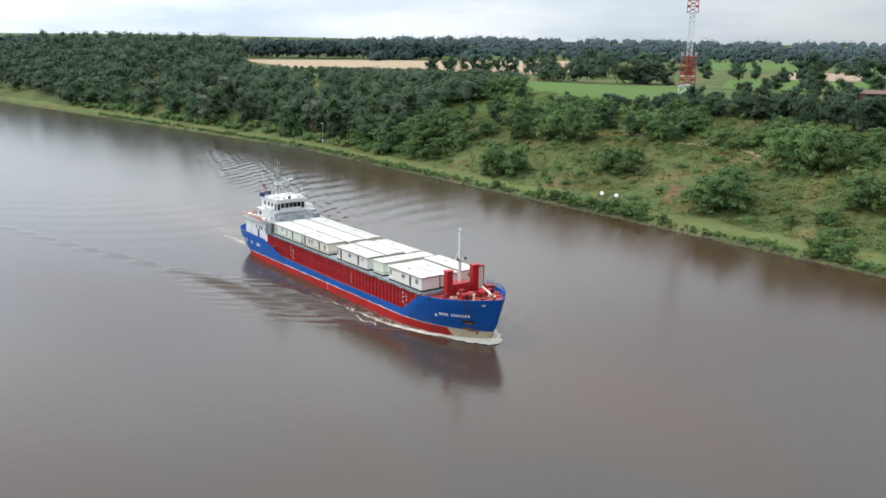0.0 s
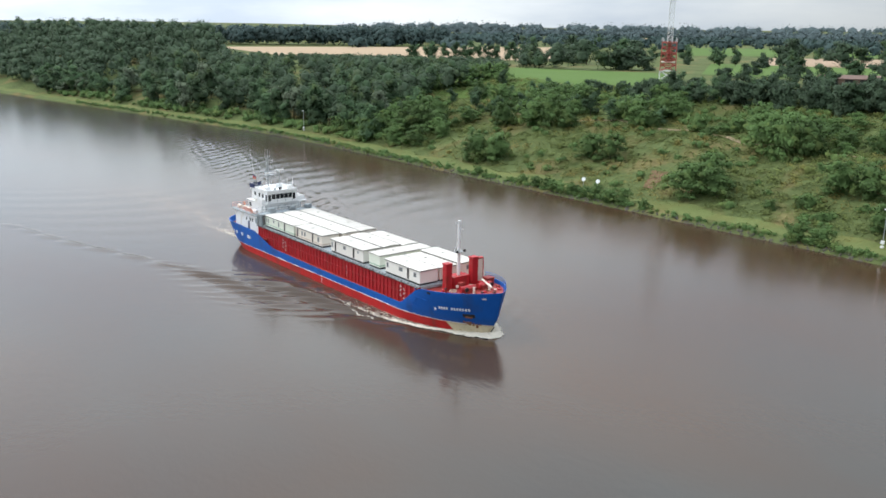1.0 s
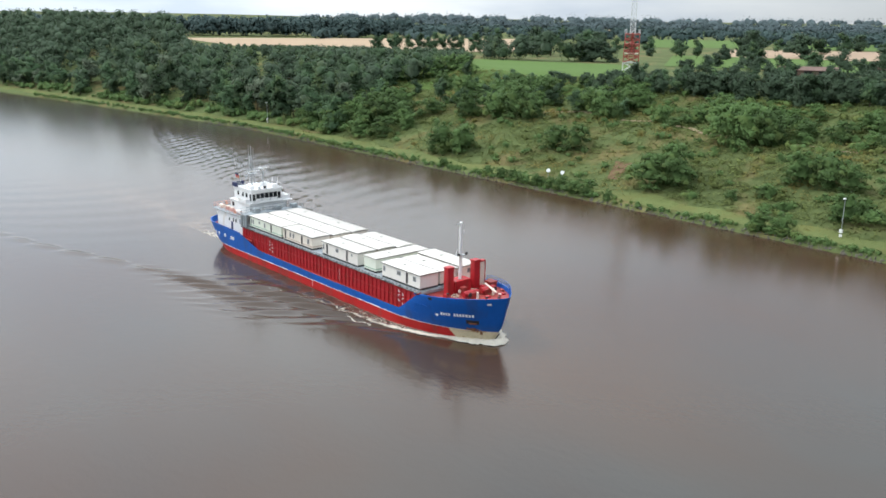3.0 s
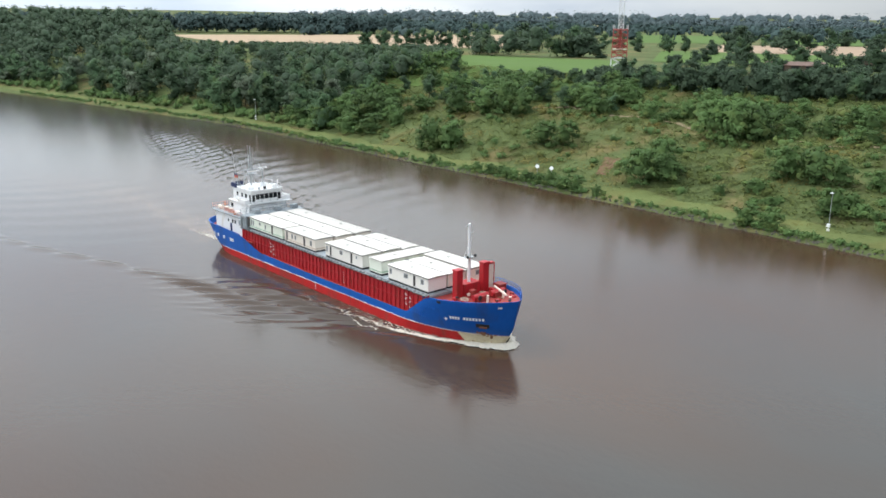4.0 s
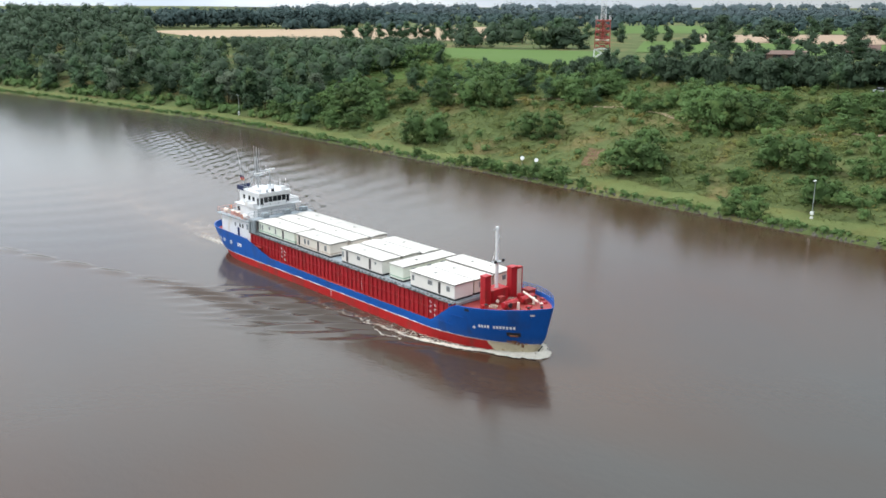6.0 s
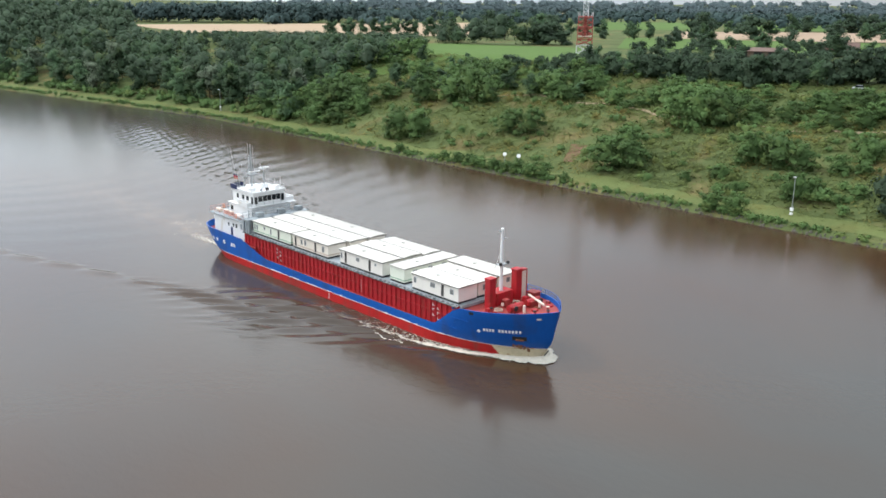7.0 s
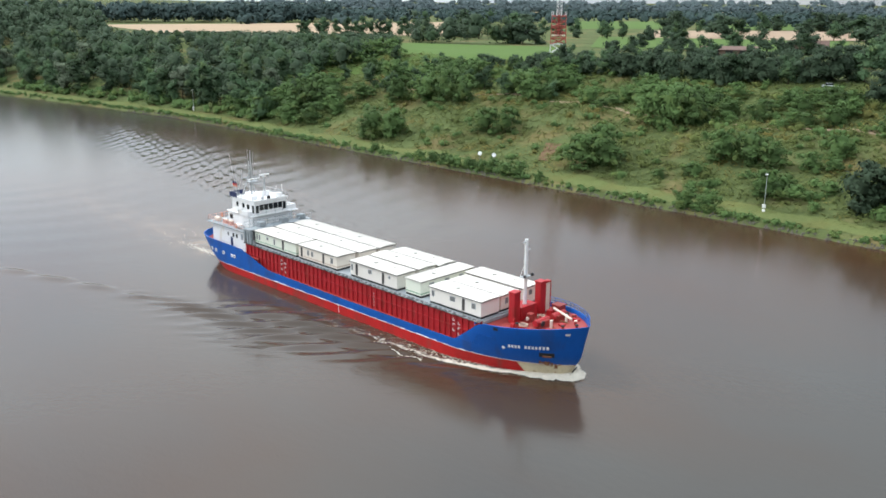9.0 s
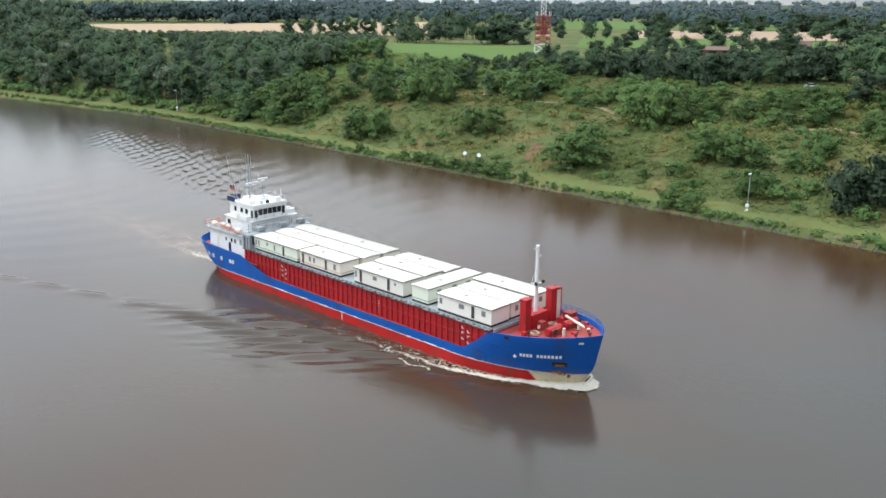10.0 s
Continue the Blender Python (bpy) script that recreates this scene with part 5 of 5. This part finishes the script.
# ---- wake: waves and foam that travel with the ship ----
def surface(x, y):
    """Height of the water about the ship: diverging waves on the lines where a ship's waves pile up, a thin outer
    crest on the starboard side, long cross swells running to the far bank, and slight waves between them."""
    x, y = np.asarray(x, float), np.asarray(y, float)
    a = np.abs(y)
    back = np.maximum(0.0, -x)
    star = y < 0
    th = radians(35.3)
    bent = a + 0.5 * np.sin(x / 13.0) + 0.6 * np.sin(x / 31.0 + a / 9)
    length = np.where(star, 3.5, 3.9)
    phase = 2 * math.pi / length * (x * math.cos(th) + bent * math.sin(th))
    line = np.where(star, 4.2 + 0.292 * back, 6.0 + 0.212 * back)
    wide = np.where(star, 1.4 + 4.4 * np.exp(-((back - 40) / 20) ** 2), 5.6 + 0.022 * back)
    amp = np.where(star, 0.19 * np.clip((78 - back) / 22, 0, 1) * np.clip((back - 8) / 24, 0.1, 1), 0.135 * np.clip((300 - back) / 90, 0, 1) * np.clip((back - 30) / 60, 0.55, 1))
    patchy = 0.72 + 0.28 * np.sin(x / 8.3 + a / 5.1) * np.sin(x / 21.0 - a / 7.7)
    jag = 1.3 * np.sin(x / 3.1 + a / 2.3) * np.sin(a / 4.7 - x / 9.1)
    phase = phase + jag + 0.8 * np.sin(a / 6.0 + x / 17.0)
    slant = np.where(star, 0.9, 1.25)
    other = np.where(star, 1.0, 1.2) * np.sin(2 * math.pi / np.where(star, 2.4, 3.2) * (x * np.cos(slant) + bent * np.sin(slant)) + np.where(star, 1.5, 0.9) * jag)
    amp = amp * np.where(star, 1 + 1.3 * np.exp(-((back - 42) / 17) ** 2), 1.0)
    peaked = (np.exp(1.2 * np.sin(phase)) - 1.39) / 1.4        # narrow crests, broad troughs
    h = amp * patchy * np.exp(-((a - line) / wide) ** 2) * (peaked + np.where(star, 0.6, 0.85) * other) * np.clip(back / 14, 0, 1)
    # outer starboard crest: short overlapping ridges in echelon
    edge = a - (4.2 + 0.292 * back) + 0.5 * np.sin(x / 7.0)
    echelon = edge + 0.55 * (np.mod(x + 2.0 * np.sin(x / 19.0), 9.0) / 9.0 - 0.5) * 2
    ridge = np.exp(-(echelon / np.where(echelon > 0, 1.5, 0.5)) ** 2)      # gentle outer face, steep inner one
    h = h + np.where(star, 0.24 * ridge * np.clip((back - 48) / 14, 0, 1) * np.clip((150 - back) / 60, 0, 1) * np.sin(math.pi * np.mod(x + 2.0 * np.sin(x / 19.0), 9.0) / 9.0) ** 1.2, 0)
    # long swells between the ship and the far bank
    swell = np.sin(2 * math.pi / 9.6 * (x + 0.33 * y + 1.2 * np.sin(y / 13.0)) + 0.7 * np.sin(y / 5.0 + x / 11.0))
    h = h + np.where(star, 0, 0.055 * swell * np.exp(-((y - 20 - 0.22 * back) / 17) ** 2) * np.clip((back - 55) / 35, 0, 1) * np.clip((215 - back) / 70, 0, 1) * (0.7 + 0.3 * np.sin(x / 15.0 + y / 8.0)))
    inner = np.clip((line - a) / 10, 0, 1) * np.clip((back - 84) / 12, 0, 1) * np.clip((240 - back) / 100, 0, 1)
    h = h + 0.009 * inner * np.sin(2 * math.pi / 11.0 * (x + 0.012 * a * a))
    # water churned by the screw
    churn = np.exp(-(a / 3.2) ** 2) * np.clip((back - 79) / 3, 0, 1) * np.clip((104 - back) / 22, 0, 1)
    h = h + 0.07 * churn * np.sin(x * 2.1 + 2 * np.sin(y * 0.9)) * np.sin(y * 1.9 + x * 0.6)
    return h * np.clip((88 - a) / 14, 0, 1)


def water_mesh():
    """The canal's whole surface; its waves keep their place round the ship."""
    xs = np.concatenate([[-6000, -2500, -1200, -800, -600, -480, -400, -340], np.arange(-320, -110, 0.7), np.arange(-110, 14, 0.5), [18, 30, 60, 150, 400, 1200, 5000]])
    ys = np.concatenate([[-400, -250, -160, -120, -100, -85], np.arange(-78, -46, 0.8), np.arange(-46, 10, 0.45), np.arange(10, 92, 0.8), [96, 110, 140]])
    X, Y = np.meshgrid(xs, ys, indexing="ij")
    H = surface(X, Y)
    n, k = X.shape
    i = np.arange(n * k).reshape(n, k)
    f = np.stack([i[:-1, :-1], i[1:, :-1], i[1:, 1:], i[:-1, 1:]], -1).reshape(-1, 4)
    return mesh_of("water", np.stack([X, Y, H], -1).reshape(-1, 3).tolist(), f.tolist(), WATER, True)


water = tagged(new("water", water_mesh()), "brown canal water reflecting the sky, with ship's waves", "water", kind="structure")


def foam_mesh(name, spots, seed, flat=0.2):
    """Flattened uneven flecks of foam; spots are (x, y, radius)."""
    rng = np.random.default_rng(seed)
    V, F, n = [], [], 0
    level = surface(np.array([p[0] for p in spots]), np.array([p[1] for p in spots]))
    for (x, y, r), z in zip(spots, level.tolist()):
        z += 0.05 + 0.12 * min(1.0, r)
        m = 7
        a = np.linspace(0, 2 * math.pi, m, endpoint=False) + rng.random()
        rr = r * (0.6 + 0.7 * rng.random(m))
        V += [(x + rr[i] * math.cos(a[i]) * 1.3, y + rr[i] * math.sin(a[i]) * 0.8, z - 0.06) for i in range(m)] + [(x, y, z + r * flat)]
        F += [(n + i, n + (i + 1) % m, n + m) for i in range(m)]
        n += m + 1
    return mesh_of(name, V, F, FOAM, True)


def lace_material():
    """Foam in lacy patches; how closely it covers the water is a property of the sheet."""
    m = material("foam_lace", (0.60, 0.55, 0.46), 0.8, vary=0.2, scale=2.0)
    ns, ln = m.node_tree.nodes, m.node_tree.links
    tc, noise, dens = ns.new("ShaderNodeTexCoord"), ns.new("ShaderNodeTexNoise"), ns.new("ShaderNodeAttribute")
    dens.attribute_name = "cover"
    noise.inputs["Scale"].default_value, noise.inputs["Detail"].default_value, noise.inputs["Roughness"].default_value = 2.3, 7.0, 0.72
    ln.new(tc.outputs["Object"], noise.inputs["Vector"])
    add, sharp = ns.new("ShaderNodeMath"), ns.new("ShaderNodeMapRange")
    add.operation = "ADD"
    ln.new(noise.outputs["Fac"], add.inputs[0])
    ln.new(dens.outputs["Fac"], add.inputs[1])
    sharp.inputs["From Min"].default_value, sharp.inputs["From Max"].default_value = 0.75, 0.95
    ln.new(add.outputs[0], sharp.inputs["Value"])
    clear, mix = ns.new("ShaderNodeBsdfTransparent"), ns.new("ShaderNodeMixShader")
    ln.new(sharp.outputs["Result"], mix.inputs[0])
    ln.new(clear.outputs[0], mix.inputs[1])
    ln.new(ns["Principled BSDF"].outputs[0], mix.inputs[2])
    ln.new(mix.outputs[0], ns["Material Output"].inputs["Surface"])
    return m


def foam_sheet(side):
    """The bow wave on one side: a raised curl at the stem that turns into a band of lace drifting off the hull."""
    xs = np.concatenate([[-2.5], -2.6 - np.geomspace(0.05, 50, 110)])
    half = np.array([hull_half(float(x), 0.1) for x in xs])
    half[0] = 0.0
    line = np.stack([xs, half], -1)
    run = np.concatenate([[0], np.cumsum(np.linalg.norm(np.diff(line, axis=0), axis=1))])
    tang = np.gradient(line, axis=0)
    nrm = np.stack([tang[:, 1], -tang[:, 0]], -1)
    nrm /= np.linalg.norm(nrm, axis=1, keepdims=True)
    turn = np.linspace(0, math.atan2(nrm[1, 1], nrm[1, 0]), 8)      # fan of the curl round the stem
    line = np.concatenate([np.repeat(line[:1], 8, 0), line[1:]])
    nrm = np.concatenate([np.stack([np.cos(turn), np.sin(turn)], -1), nrm[1:]])
    run = np.concatenate([np.zeros(8), run[1:]])
    V, C, m = [], [], 15
    for (x, y), (nx, ny), d in zip(line, nrm, run):
        out = 1.7 + 0.5 * math.exp(-d / 5) + 0.12 * math.sin(3.1 * d) + 0.10 * max(0.0, d - 8) + 0.25 * math.sin(d * 0.8) * min(1.0, d / 6)
        core = 0.55 if d < 8 else 0.55 + 0.27 * min(1.0, (d - 8) / 10)
        for i in range(m):
            c = i / (m - 1)
            peak = math.exp(-((c - core) / (0.42 if d < 6 else 0.22 + 0.04 * math.sin(d * 1.7))) ** 2)
            cover = (0.50 * math.exp(-d / 9) + 0.48 * math.exp(-d / 60)) * peak + 0.43 * math.exp(-d / 36) * (c < core) * (1 - peak)
            lift = 0.06 + 0.50 * math.exp(-d / 6.5) * math.sin(math.pi * min(1.0, 0.15 + c)) + 0.06 * math.exp(-d / 25) * peak
            cover = min(cover, 1.2) * min(1.0, (1 - c) * (5.0 + 1.6 * math.sin(d * 2.9))) * min(1.0, max(0.0, (52 - d) / 14))
            lift += 0.10 * math.exp(-d / 6) * math.sin(5 * d + 9 * c) * math.sin(11 * c + 2 * d)
            V.append((x + nx * out * c, side * (y + ny * out * c), lift))
            C.append(cover)
    P = np.array(V)
    P[:, 2] += surface(P[:, 0], P[:, 1])
    n = len(line)
    f = [(r * m + i, r * m + i + 1, (r + 1) * m + i + 1, (r + 1) * m + i) for r in range(n - 1) for i in range(m - 1)]
    me = mesh_of("foam", P.tolist(), f, LACE, True)
    me.attributes.new("cover", "FLOAT", "POINT").data.foreach_set("value", C)
    return me


def stern_sheet():
    """Lace and bubbles stirred up behind the stern."""
    X, Y = np.meshgrid(np.arange(-106, -79.5, 0.7), np.arange(-5.6, 5.61, 0.7), indexing="ij")
    cover = 0.36 * np.exp(-((np.abs(Y) - 2.6 - 0.03 * (-80 - X)) / 1.6) ** 2) * np.clip((X + 106) / 20, 0, 1) * np.clip((-79.5 - X) / 1.5, 0, 1)
    n, m = X.shape
    f = [(r * m + i, r * m + i + 1, (r + 1) * m + i + 1, (r + 1) * m + i) for r in range(n - 1) for i in range(m - 1)]
    me = mesh_of("foam", np.stack([X, Y, surface(X, Y) + 0.05], -1).reshape(-1, 3).tolist(), f, LACE, True)
    me.attributes.new("cover", "FLOAT", "POINT").data.foreach_set("value", cover.reshape(-1))
    return me


LACE = lace_material()


def foam_spots():
    rng = random.Random(21)
    bow, streak, stern = [], [], []
    for _ in range(160):          # curl of water pushed up at the stem, thinning aft
        f = rng.random() ** 1.4
        x = -2.3 - 11.5 * f
        for s in (-1, 1):
            y = s * (hull_half(x, 0.1) + 0.2 + 0.75 * f + (1.5 - 0.8 * f) * rng.random())
            bow.append((x + 0.7 * rng.random(), y, rng.uniform(0.02, 0.07) * (1 - 0.66 * f)))
    for _ in range(40):
        a = rng.uniform(-1.7, 1.7)
        d = rng.uniform(0.2, 2.0)
        bow.append((-2.4 + d * math.cos(a), d * 1.2 * math.sin(a), rng.uniform(0.03, 0.08)))
    for _ in range(170):           # thin speckled line of foam drifting aft along each side
        f = rng.random() ** 1.35
        x = -10 - 46 * f
        for s in (-1, 1):
            if math.sin(x * 1.1) + 0.7 * math.sin(x * 0.47 + 1) + 3.4 * rng.random() < 0.9 + 1.2 * f:
                continue
            y = s * (hull_half(x, 0.1) + 0.85 + 6.0 * f ** 0.85 + 0.18 * math.sin(x * 0.9) + rng.gauss(0, 0.10 + 0.30 * f))
            streak.append((x, y, rng.uniform(0.02, 0.085) * (1 - 0.55 * f)))
    for _ in range(60):            # flecks strewn between that line and the plating
        f = rng.random() ** 2
        x = -9 - 26 * f
        for s in (-1, 1):
            y = s * (hull_half(x, 0.1) + 0.1 + (0.7 + 5.0 * f) * rng.random())
            streak.append((x, y, rng.uniform(0.012, 0.045) * (1 - 0.5 * f)))
    for _ in range(90):            # short crest that breaks outside the line
        f = rng.random()
        streak.append((-19 - 5 * f, -(10.0 + 0.7 * f + rng.gauss(0, 0.07)), rng.uniform(0.03, 0.10)))
    for _ in range(170):          # stirred water behind the stern
        f = rng.random()
        stern.append((-81 - 22 * f, rng.gauss(0, 2.0 + 1.5 * f), rng.uniform(0.015, 0.045)))
    return bow, streak, stern


FOAMS = []
for spots, label in zip(foam_spots(), ("white bow wave curling round the stem", "broken line of foam drifting along the hull", "flecks of foam behind the stern")):
    FOAMS.append(tagged(new("foam", foam_mesh("foam", spots, 9)), label, "foam", kind="stuff"))


for side in (-1, 1):
    FOAMS.append(tagged(new("foam", foam_sheet(side)), "lacy brownish white bow wave along the hull", "foam", kind="stuff"))


FOAMS.append(tagged(new("foam", stern_sheet()), "lacy foam stirred up behind the stern", "foam", kind="stuff"))


# ---- radio mast, signs, lamp posts, farm ----
LATTICE_RED = material("red_lattice_paint", (0.40, 0.085, 0.07), 0.5, vary=0.15)
LATTICE_WHITE = material("white_lattice_paint", (0.72, 0.72, 0.72), 0.5, vary=0.1)


def lattice(z0, z1, w0, w1, bays, r):
    """Four legs with crossed braces between two heights."""
    bm = bmesh.new()
    def at(f, k):
        w = w0 + (w1 - w0) * f
        return Vector(((-w, w, w, -w)[k] / 2, (-w, -w, w, w)[k] / 2, z0 + (z1 - z0) * f))
    for k in range(4):
        bar(at(0, k), at(1, k), r * 1.5, None, bm, 5)
        for i in range(bays):
            f0, f1 = i / bays, (i + 1) / bays
            bar(at(f0, k), at(f1, (k + 1) % 4), r, None, bm, 4)
            bar(at(f0, (k + 1) % 4), at(f1, k), r, None, bm, 4)
            bar(at(f1, k), at(f1, (k + 1) % 4), r, None, bm, 4)
    return bm


tower = tagged(empty("radio_mast", pose(-148, 231, 24, 0, 0, 38)), "red and white lattice radio mast behind the dark trees", "mast")
part("base_section", lattice(-0.3, 3.6, 6.8, 6.5, 1, 0.17), LATTICE_WHITE, tower, "white steel lattice legs")
part("lower_section", lattice(3.6, 15.6, 6.5, 5.9, 5, 0.13), LATTICE_RED, tower, "red steel lattice")
for z in (7.2, 11.2, 15.3):
    part("platform", box(-3.2, 3.2, -3.2, 3.2, z, z + 0.3), CREAM if z < 8 else LATTICE_RED, tower)
part("equipment_box", box(-0.5, 0.5, -0.5, 0.5, 7.5, 15.3, 0.1), LATTICE_RED, tower)
part("middle_section", lattice(15.6, 33.5, 2.2, 2.0, 9, 0.07), LATTICE_WHITE, tower, "slender white steel lattice")
for z0, m_ in ((33.5, LATTICE_RED), (38.5, LATTICE_WHITE), (43.5, LATTICE_RED), (48.5, LATTICE_WHITE)):
    part("upper_section", lattice(z0, z0 + 5, 4.4, 4.4, 2, 0.10), m_, tower)
part("platform", box(-2.3, 2.3, -2.3, 2.3, 33.3, 33.5), LATTICE_WHITE, tower)
for k in range(10):
    a_ = k * 0.63
    part("aerial_panel", box(3.2 * math.cos(a_) - .12, 3.2 * math.cos(a_) + .12, 3.2 * math.sin(a_) - .12, 3.2 * math.sin(a_) + .12, 15.6, 17.4), LATTICE_WHITE, tower)


def canal_sign(x, y):
    z = float(land_height(x, y))
    s = tagged(empty("canal_sign", pose(x, y, z, 0, 0, 40)), "white canal sign board on a short post", "sign", "white canal signs")
    part("post", bar((0, 0, -0.3), (0, 0, 2.6), 0.06), STEEL, s)
    part("board", bar((0, -0.04, 2.6), (0, -0.12, 2.64), 0.56, None, None, 16), WHITE, s, "white round board")
    return s


canal_sign(-70.4, 97.4)
canal_sign(-65.5, 97.8)


def lamp_post(x, y, h, lit):
    z = float(land_height(x, y))
    s = tagged(empty("lamp_post", pose(x, y, z, 0, 0, 0)), "slender grey canal lamp post with white box", "lamp post", "canal lamp posts")
    part("pole", bar((0, 0, -0.3), (0, 0, h), 0.10, 0.07), STEEL, s)
    part("lamp_head", box(-0.2, 0.2, -0.7, 0.15, h - 0.1, h + 0.12, 0.04), WHITE, s)
    part("service_box", box(-0.35, 0.35, -0.3, 0.1, 0.9, 1.6, 0.04), WHITE, s, "white service box")
    part("service_box", box(-0.3, 0.3, -0.25, 0.1, -0.1, 0.5, 0.04), WHITE, s)
    return s


lamp_post(13.1, 97.6, 8.2, True)
lamp_post(-229, float(bank_line(-229)) + 10, 8.2, False)


def barn(x, y, turn, l, w, h, rise, wall, label):
    root = tagged(empty("barn", pose(x, y, float(land_height(x, y)), 0, 0, turn)), label, "building")
    part("wall", box(-l / 2, l / 2, -w / 2, w / 2, -0.5, h), wall, root)
    bm = bmesh.new()
    pr = [(-w / 2 - .4, h - 0.1), (0, h + rise), (w / 2 + .4, h - 0.1), (w / 2 + .4, h - .35), (0, h + rise - .3), (-w / 2 - .4, h - .35)]
    e = [[bm.verts.new((s * (l / 2 + .4), yy, zz)) for yy, zz in pr] for s in (-1, 1)]
    for i in range(6):
        bm.faces.new((e[0][i], e[0][(i + 1) % 6], e[1][(i + 1) % 6], e[1][i]))
    bm.faces.new(e[0]), bm.faces.new(e[1][::-1])
    part("roof", bm, TILES, root)
    for k in range(3):
        part("door", box(-l / 3 + k * l / 4, -l / 3 + k * l / 4 + 3, -w / 2 - 0.05, -w / 2 + 0.1, 0, 2.8), DARK, root)
    for k in range(2):
        part("window", box(l / 4 + 2 * k, l / 4 + 2 * k + 1, -w / 2 - 0.05, -w / 2 + 0.1, 1.2, 2.3), GLASS, root)
    return root


def parked_car(x, y, turn):
    root = tagged(empty("car", pose(x, y, float(land_height(x, y)), 0, 0, turn)), "pale silver car parked beside the hedge", "car")
    body = part("body", box(-2.1, 2.1, -0.85, 0.85, 0.3, 0.95, 0.18), STEEL, root)
    part("cabin", box(-1.3, 0.9, -0.74, 0.74, 0.93, 1.5, 0.2), GLASS, body)
    part("roof", box(-1.05, 0.6, -0.66, 0.66, 1.46, 1.53, 0.03), STEEL, body)
    for x0 in (-1.35, 1.3):
        for y0 in (-0.8, 0.6):
            part("wheel", bar((x0, y0, 0.32), (x0, y0 + 0.2, 0.32), 0.32, None, None, 14), DARK, root)
    return root


parked_car(-6.5, 174.5, 15)
barn(-84, 262, 35, 22, 8, 3.2, 1.2, BRICK, "low brown barn with dark openings behind the trees")
barn(-72, 312, 20, 15, 8, 2.8, 3.0, BRICK, "brick farmhouse with a brown tiled roof")


# ---- what moves ----
def motions():
    path = [(t, 4.163 * t + 0.0025 * t * (t - 10)) for t in (0, 2.5, 5, 7.5, 10)]
    walk(ship, [(t, pose(s, 0, 0)) for t, s in path])
    walk(water, [(t, pose(s, 0, 0)) for t, s in path])
    for foam in FOAMS:
        walk(foam, [(t, pose(s, 0, 0)) for t, s in path])
    for home, x, y, turn in homes:
        walk(home, [(t, pose(s + x, y, HATCH_TOP, 0, 0, turn)) for t, s in path])


motions()
